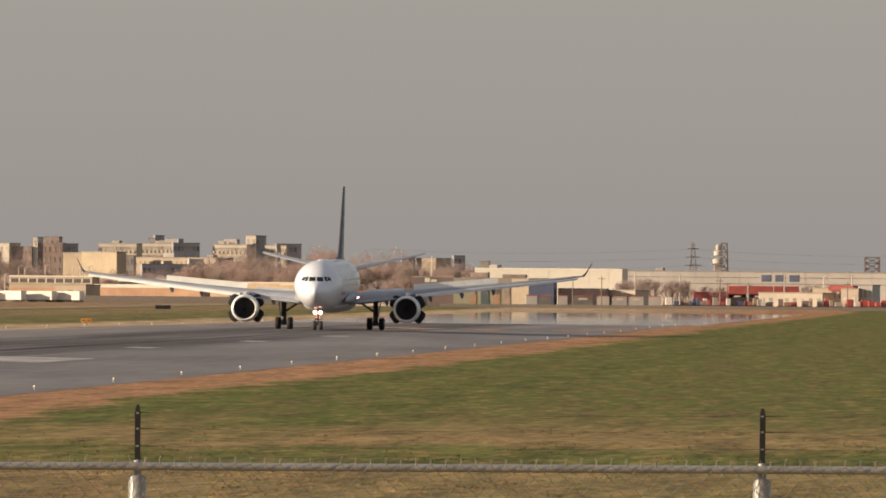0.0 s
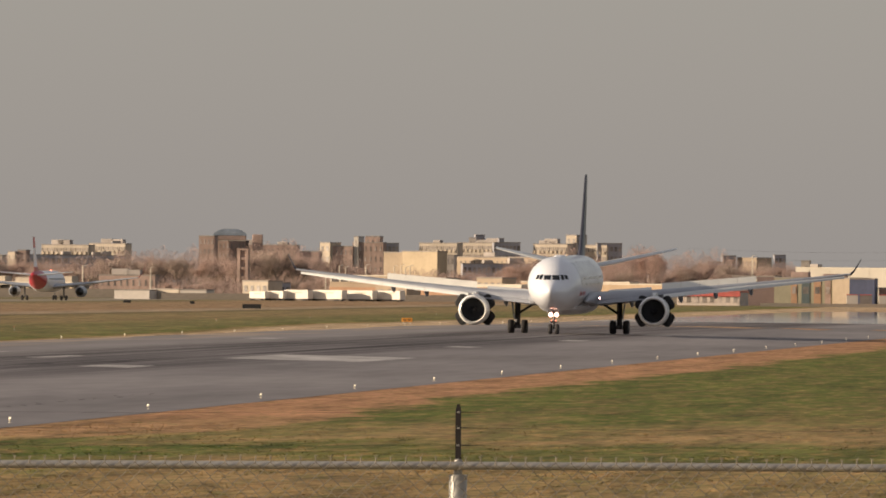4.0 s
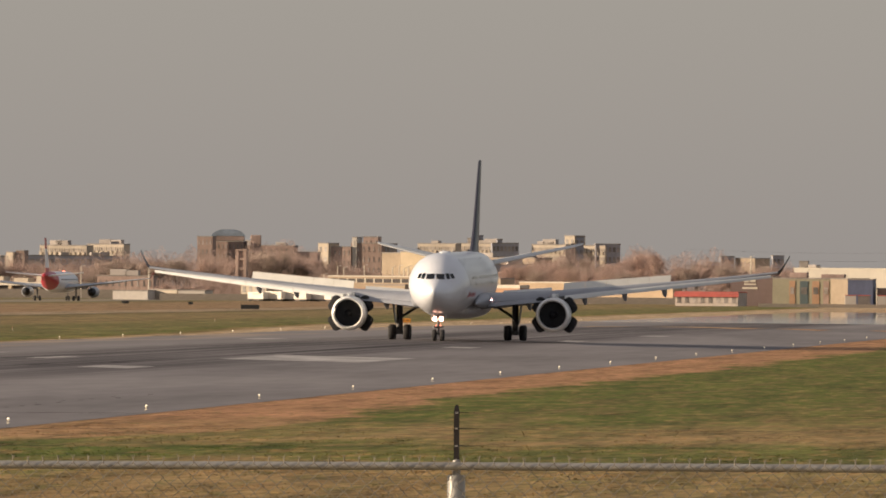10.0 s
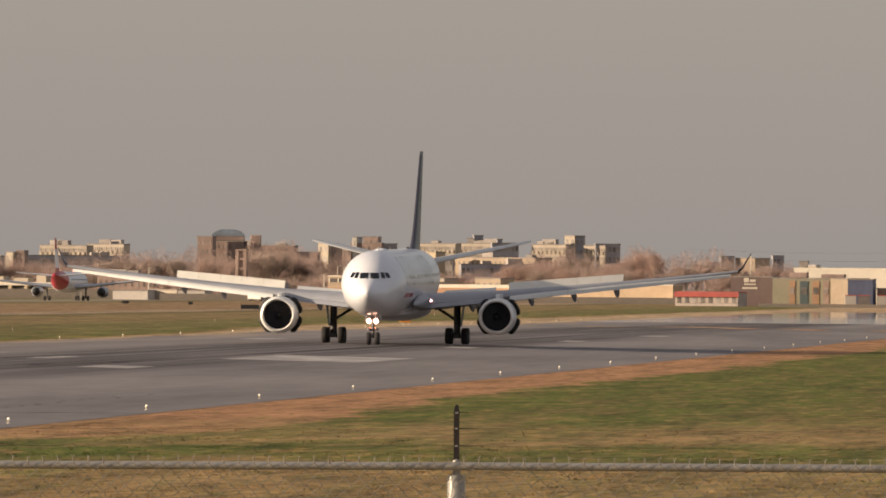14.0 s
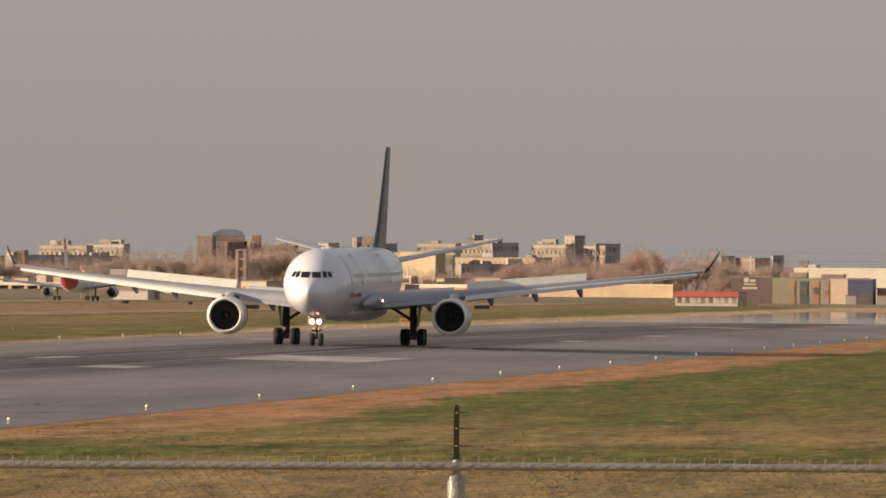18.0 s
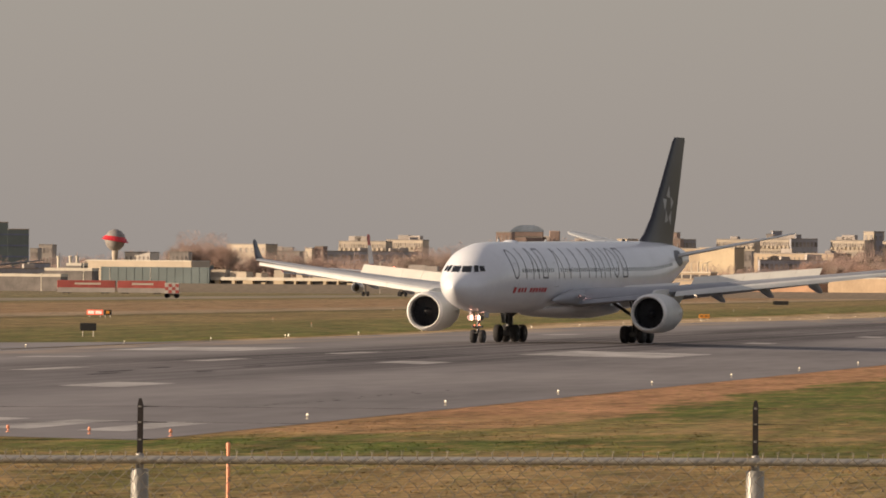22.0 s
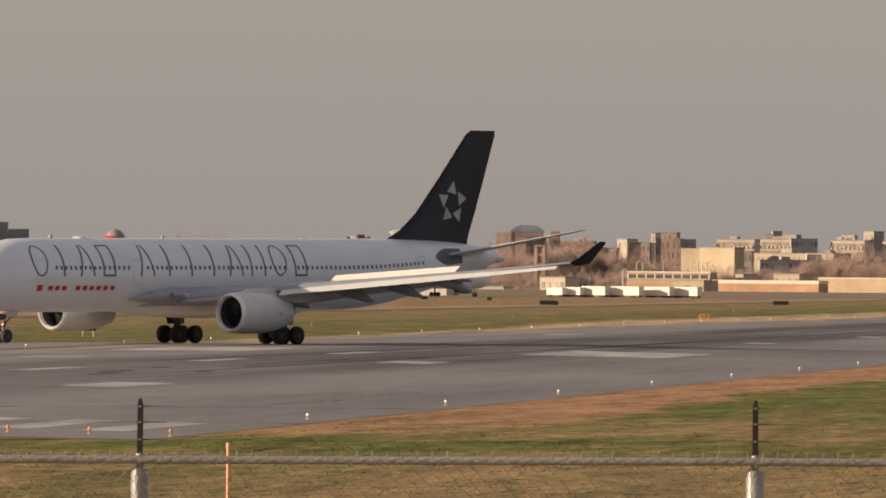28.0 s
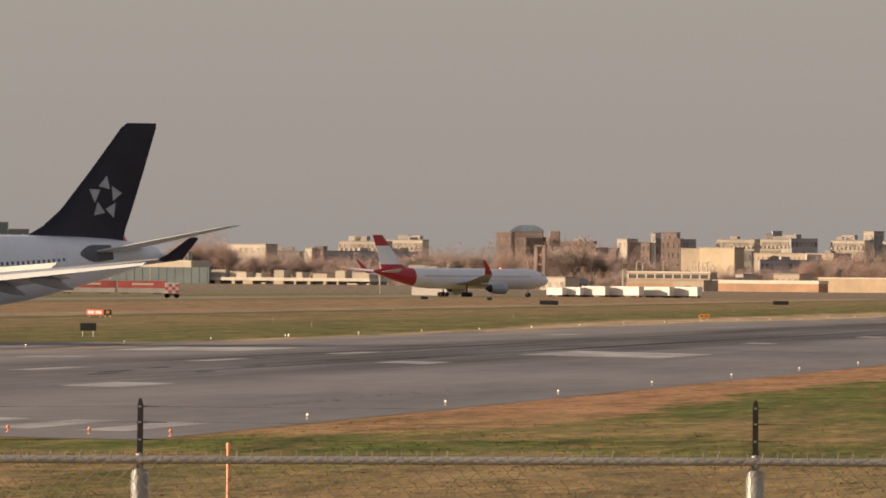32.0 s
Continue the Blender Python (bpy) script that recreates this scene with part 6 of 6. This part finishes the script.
for (x0, z0), (x1, z1) in zip(POSTS, POSTS[1:]):
    part("top_rail", rod((x0, -0.05, z0), (x1, -0.05, z1), 0.0205, n=14), ZINC, fence, "galvanised top rail", True)
    for h in (0.1, 0.185, 0.262):
        n = 10
        bm = loft([ring((lerp(x0, x1, k / n), -0.018, lerp(z0, z1, k / n) + h - 0.03 * k / n * (1 - k / n)), "x", 0.0005, 4) for k in range(n + 1)])
        part("barbed_wire", bm, RUSTED, fence, "thin barbed wire")
    # the mesh: zigzag strands hooked into one another
    verts, faces = [], []
    pitch, half, rw = 0.0368, 0.037, 0.0016
    n = int((x1 - x0) / pitch)
    for k in range(n):
        xa = x0 + (k + 0.5) * pitch
        sag = rng.uniform(-0.003, 0.003)
        zt = rail_z(xa) + 0.046 + rng.uniform(-0.007, 0.005)
        pts = [Vector((xa - 0.006, -0.078, zt)), Vector((xa + 0.0, -0.078, zt - 0.03))]
        m = int((zt - 3.4) / half)
        for j in range(m):
            pts.append(Vector((xa + (pitch / 2 + 0.002 if (j + k) % 2 else -pitch / 2 - 0.002) + sag + rng.uniform(-0.002, 0.002), -0.076 + 0.004 * (j % 2), zt - 0.03 - half * (j + 1))))
        lean = 0.0125 if k % 2 else -0.0125
        pts[0:2] = [Vector((xa - lean * 0.9, -0.078, zt + 0.004)), Vector((xa - lean * 1.35, -0.078, zt - 0.008)), Vector((xa - lean * 1.4, -0.078, zt - 0.034))]
        for a, b in zip(pts, pts[1:]):
            d = (b - a).normalized()
            u = d.cross(Vector((0, 1, 0))).normalized() * rw
            base = len(verts)
            for c in (a, b):
                verts.extend([tuple(c + u), tuple(c + Vector((0, rw, 0))), tuple(c - u), tuple(c - Vector((0, rw, 0)))])
            for i in range(4):
                faces.append((base + i, base + (i + 1) % 4, base + 4 + (i + 1) % 4, base + 4 + i))
    o = new("wire_mesh", raw("wire_mesh", verts, faces, ZINC_WIRE))
    o.parent = fence
    tagged(o, "diamond wire mesh", kind="stuff")

# rough tufts of grass between the fence and the runway
def tufts():
    pick = np.random.default_rng(8)
    n = 17000
    s = 335 + 210 * pick.random(n) ** 1.4
    p = s * (0.008 + 0.125 * pick.random(n))
    keep = (p < 53.2) | (s < 462)
    patch = np.array([noise.noise(Vector((a * 0.05, b * 0.3, 3.0))) + 0.6 * noise.noise(Vector((a * 0.3, b * 1.2, 9.0))) for a, b in zip(s, p)])
    keep &= patch > -0.2
    s, p, patch = s[keep], p[keep], patch[keep]
    blades = 5
    m = len(s)
    base = np.stack([np.repeat(s, blades), np.repeat(p, blades)], 1) + pick.normal(0, 0.2, (m * blades, 2))
    tall = np.repeat(0.009 + 0.014 * pick.random(m) + 0.014 * np.clip(patch, 0, 1), blades) * (0.6 + 0.8 * pick.random(m * blades))
    way = pick.random(m * blades) * 2 * np.pi
    half = np.stack([np.cos(way), np.sin(way)], 1) * (0.03 + 0.05 * pick.random((m * blades, 1)))
    bend = pick.normal(0, 4.5, (m * blades, 2)) * tall[:, None]
    ground_z = np.array([rise(a, b) for a, b in base])
    verts = np.zeros((m * blades, 3, 3))
    verts[:, 0, :2], verts[:, 1, :2], verts[:, 2, :2] = base - half, base + half, base + bend
    verts[:, 0, 2] = verts[:, 1, 2] = ground_z - 0.01
    verts[:, 2, 2] = ground_z + tall
    o = new("grass", raw("grass", verts.reshape(-1, 3).tolist(), np.arange(m * blades * 3).reshape(-1, 3).tolist(), GRASS))
    o.matrix_basis = RUN
    tagged(o, "rough tufts of dry and green airfield grass", "grass", kind="stuff")


tufts()

# orange stake behind the fence
g = spot(-906, -303, 90)
low = rise(90, 6)
stake = thing("marker_stake", pose(g.x, 90, low), "slim orange fibreglass marker stake in the grass", "marker stake")
part("stake", rod((0, 0, -0.2), (0, 0, g.z - low - 0.02), 0.012, n=10), ORANGE, stake, "", True)
part("cap", turned([(g.z - low - 0.03, 0.0145), (g.z - low, 0.0145), (g.z - low + 0.006, 0.006)], "z", 10), ORANGE, stake)


# ---- the taxiing jets far off ----
JET_WHITE = mat("jet_white", (0.75, 0.76, 0.8), 0.35, vary=0.05, scale=0.4)
JET_RED = mat("jet_red", (0.42, 0.03, 0.05), 0.35, vary=0.08, scale=0.5)
JET_GREY = mat("jet_grey", (0.36, 0.38, 0.42), 0.4, vary=0.1, scale=0.5)
JBODY = [(0.0, 0.06, 4.0), (0.4, 0.6, 4.05), (1.4, 1.3, 4.15), (3, 2.0, 4.3), (5, 2.4, 4.42), (7, 2.51, 4.45), (37, 2.51, 4.45), (41, 2.35, 4.6), (45, 1.9, 5.0), (49, 1.3, 5.5), (52.5, 0.7, 5.95), (54.3, 0.25, 6.1)]
JX = 29.0


def build_jet(name_label, tail_mat, tip=(23.2, 5.5), high=0.0, wing_mat=None):
    jet = thing("taxiing_airliner", Matrix.Identity(4), name_label, "airliner")

    def span(rows):
        return loft([[(JX - s, r * math.cos(2 * math.pi * i / 24), z + r * math.sin(2 * math.pi * i / 24)) for i in range(24)] for s, r, z in rows])
    body = part("fuselage", span(JBODY[:8] + [(42.8, 2.16, 4.79)]), JET_WHITE, jet, "white fuselage", True)
    part("rear_fuselage", span([(42.6, 2.2, 4.77)] + JBODY[8:]), tail_mat, jet, "painted rear fuselage", True)
    for side in (1, -1):
        pane = mesh_of("cabin_window", box(-0.12, 0.12, 2.4 * side, 2.5 * side, 4.9, 5.2), JET_GREY)
        for k in range(60):
            o = new("cabin_window", pane)
            o.parent, o.location = body, (JX - 7.5 - k * 0.55, 0, 0)
        for k in range(3):
            a0, a1 = (62, 84) if k == 0 else (42, 60) if k == 1 else (28, 40)
            bm = bmesh.new()
            pts = []
            for s, a in ((1.75 + 0.35 * k, a0), (2.2 + 0.4 * k, a0), (2.5 + 0.4 * k, a1), (2.0 + 0.35 * k, a1)):
                r, z = table([(q[0], q[1] + 0.03, q[2]) for q in JBODY], s)
                pts.append((JX - s, r * math.cos(radians(a)) * side, z + r * math.sin(radians(a))))
            bm.faces.new([bm.verts.new(p) for p in pts])
            part("cockpit_window", bm, DARK_GLASS, body)
        wing = part("wing", mirrored(loft([airfoil(xl, c, y, z, th, 6) for y, xl, c, z, th in ((1.2, 9.6, 11, 3.0 + high, 0.13), (7.5, 4.6, 6.6, 3.7 + high, 0.11), (tip[0], -6.8 - (tip[0] - 23.2) * 0.6, 2.3, tip[1], 0.1))]), side), wing_mat or JET_GREY, jet, "grey swept wing", True)
        if not high:
            part("winglet", mirrored(loft([airfoil(xl, c, y, z, 0.08, 5) for y, xl, c, z in ((23.2, -6.8, 2.3, 5.5), (24.3, -8.2, 1.7, 6.6), (25.2, -10.6, 0.7, 9.0))]), side), JET_RED, wing, "red upswept winglet", True)
        pod = part("engine_pod", turned([(0.0, 1.2), (-0.2, 1.33), (-1.5, 1.38), (-3.4, 1.25), (-4.6, 1.0)], "x", 18, origin=(9.3, 7.9 * side, 2.1)), JET_GREY, jet, "blue-grey engine pod", True)
        part("intake", turned([(0.02, 1.12), (0.03, 0.2)], "x", 18, origin=(9.3, 7.9 * side, 2.1)), DARK_METAL, pod, "dark intake")
        part("exhaust", turned([(-4.58, 0.97), (-4.66, 0.96), (-5.4, 0.55), (-6.0, 0.2)], "x", 14, origin=(9.3, 7.9 * side, 2.1)), DARK_METAL, pod, "dark exhaust", True)
        part("pylon", box(1.8, 7.8, 7.9 * side - 0.15, 7.9 * side + 0.15, 3.1, 3.75), JET_WHITE, jet)
        part("stabiliser", mirrored(loft([airfoil(xl, c, y, z, 0.09, 5, 0) for y, xl, c, z in ((0.4, -17.6, 6.0, 5.9), (9.3, -23.6, 2.0, 6.7))]), side), JET_WHITE, jet, "white tailplane half", True)
        leg = part("main_gear", rod((0, 4.65 * side, 0.6), (0, 4.65 * side, 3.2), 0.2, n=8), STRUT_GREY, jet)
        for dx in (-0.72, 0.72):
            for dy in (-0.57, 0.57):
                o = new("wheel", JET_WHEEL)
                o.parent, o.location = leg, (dx, 4.65 * side + dy, 0.58)
        o = new("wheel", JET_WHEEL)
        o.parent, o.location = jet, (22.76, 0.3 * side, 0.58)
    part("nose_gear", rod((22.76, 0, 0.5), (22.6, 0, 2.3), 0.12, n=8), STRUT_GREY, jet)
    fin = []
    for z, xl, xt, m in ((6.5, -14.6, -22.6, 0), (7.8, -16.6, -23.1, 0), (10.1, -18.6, -23.9, 0), (12.3, -20.4, -24.7, 0), (14.9, -22.6, -25.6, 0)):
        fin.append([(p[0], p[2], z) for p in airfoil(xl, xl - xt, 0, 0, 0.09, 6, 0)])
    f = part("fin", loft(fin[:2]), tail_mat, jet, "red tail fin root", True)
    part("fin_band", loft(fin[1:4]), JET_WHITE, f, "white band on the fin", True)
    part("fin_tip", loft(fin[3:]), tail_mat, f, "red fin tip", True)
    part("beacon", turned([(4.45 + 2.5, 0.2), (7.2, 0.1)], "z", 8, origin=(14, 0, 0)), LAMP_RED, jet)
    return jet


JET_WHEEL = mesh_of("jet_wheel", turned([(-0.2, 0.3), (-0.2, 0.5), (-0.12, 0.58), (0.12, 0.58), (0.2, 0.5), (0.2, 0.3)], "y", 14), RUBBER, True)
red_jet = build_jet("white and red twin-engined airliner on the far taxiway", JET_RED)
# wings far darker than their grey: the shade on them is painted
second_jet = build_jet("white airliner, its long wings darkened as in shade, rolling past the hangar", JET_GREY, (29.0, 8.2), 2.1, PLATE_AND_SHADE)


# ---- what moves ----
# the airliner: seconds, x, y, heading in degrees (0: nose towards the camera), turning off to its right
TRACK = [(0, 24.03, 1533.7, -4.0), (2, 18.43, 1454.6, -4.0), (4.5, 11.82, 1361.2, -4.0), (7, 6.62, 1287.9, -4.0), (9, 3.1, 1238.2, -4.0), (11, -0.18, 1191.8, -4.0), (13, -2.99, 1152.2, -4.0), (14.5, -4.49, 1131.0, -4.2), (17, -6.8, 1111.7, -4.9), (19, -8.7, 1091.4, -7.4), (20.5, -10.7, 1076, -11.8), (22, -13.5, 1061, -16.5), (23, -16.4, 1052, -20.1), (25, -23.8, 1038, -28.1), (28, -39.45, 1017, -40.5), (29.5, -49.5, 1005, -44.5), (31, -60.5, 993, -46.8), (32, -67.35, 985, -47.5)]


def smooth(rows, t):
    """Cubic (Hermite) look-up in rows of (t, ...)."""
    n = len(rows)
    i = max(0, min(n - 2, sum(1 for r in rows if r[0] <= t) - 1))
    a, b = rows[i], rows[i + 1]
    lo, hi = rows[max(0, i - 1)], rows[min(n - 1, i + 2)]
    u = (t - a[0]) / (b[0] - a[0])
    out = []
    for k in range(1, len(a)):
        s0 = (b[k] - lo[k]) / (b[0] - lo[0]) * (b[0] - a[0])
        s1 = (hi[k] - a[k]) / (hi[0] - a[0]) * (b[0] - a[0])
        out.append(a[k] * (1 + 2 * u) * (1 - u) ** 2 + s0 * u * (1 - u) ** 2 + b[k] * u * u * (3 - 2 * u) + s1 * u * u * (u - 1))
    return out


def plane_pose(x, y, h):
    back = RUN.inverted() @ Vector((x, y, 0))
    return pose(x, y, rise(back.x, back.y) + 0.03, 0, 0, h - 90)


def motions():
    rows = []
    for k in range(65):
        t = k * 0.5
        rows.append((t, plane_pose(*smooth(TRACK, t))))
    walk(airliner, rows)
    # reverser doors fold shut once the aircraft has slowed
    for door, base in DOORS:
        walk(door, [(t, base @ pose(0, 0, 0, 0, a, 0)) for t, a in ((0, -52), (13.3, -52), (14.6, -4), (15.0, 0), (32, 0))])

    # wheels turn with the distance rolled
    spins, angle, last = [], 0.0, None
    for k in range(961):
        t = k / 30
        x, y, h = smooth(TRACK, t)
        if last is not None:
            angle += min(math.hypot(x - last[0], y - last[1]) / 0.69, radians(72))
        last = (x, y)
        spins.append((t, angle))
    for wheel, at, r in ROLLING:
        walk(wheel, [(t, Matrix.Translation(at) @ Matrix.Rotation(a, 4, "Y")) for t, a in spins])
    # the red jet taxis away, turning to its right: seconds, bearing, distance, heading (0: away from the camera)
    taxi = [(t, *smooth(TAXI, t)) for t in [k * 0.5 for k in range(65)]]
    # a second jet rolls slowly towards the field, bearing right
    walk(second_jet, [(t, pose((-1247 + 17.0 * (t - 21.5)) * d / FOCAL - 28.0, d, GROUND_Z + 0.05, 0, 0, -83)) for t, d in ((t, 3560 - 6.0 * t) for t in range(0, 33, 2))])
    walk(red_jet, [(t, pose(b * d / FOCAL, d, GROUND_Z + 0.05, 0, 0, 91.5 - h)) for t, b, d, h in taxi])


TAXI = [(0, -726, 3095, 5), (4, -708, 3112, 6), (7, -696, 3125, 6.5), (13, -670, 3150, 6.5), (17, -653, 3165, 6.5), (20.5, -637, 3178, 8), (22, -632, 3184, 9.5), (23, -626, 3188, 12), (25, -606, 3195, 20), (27, -582, 3201, 31), (28, -570, 3204, 36.5), (29.5, -555, 3208, 42.5), (31, -528, 3212, 48), (32, -507, 3215, 52)]
motions()
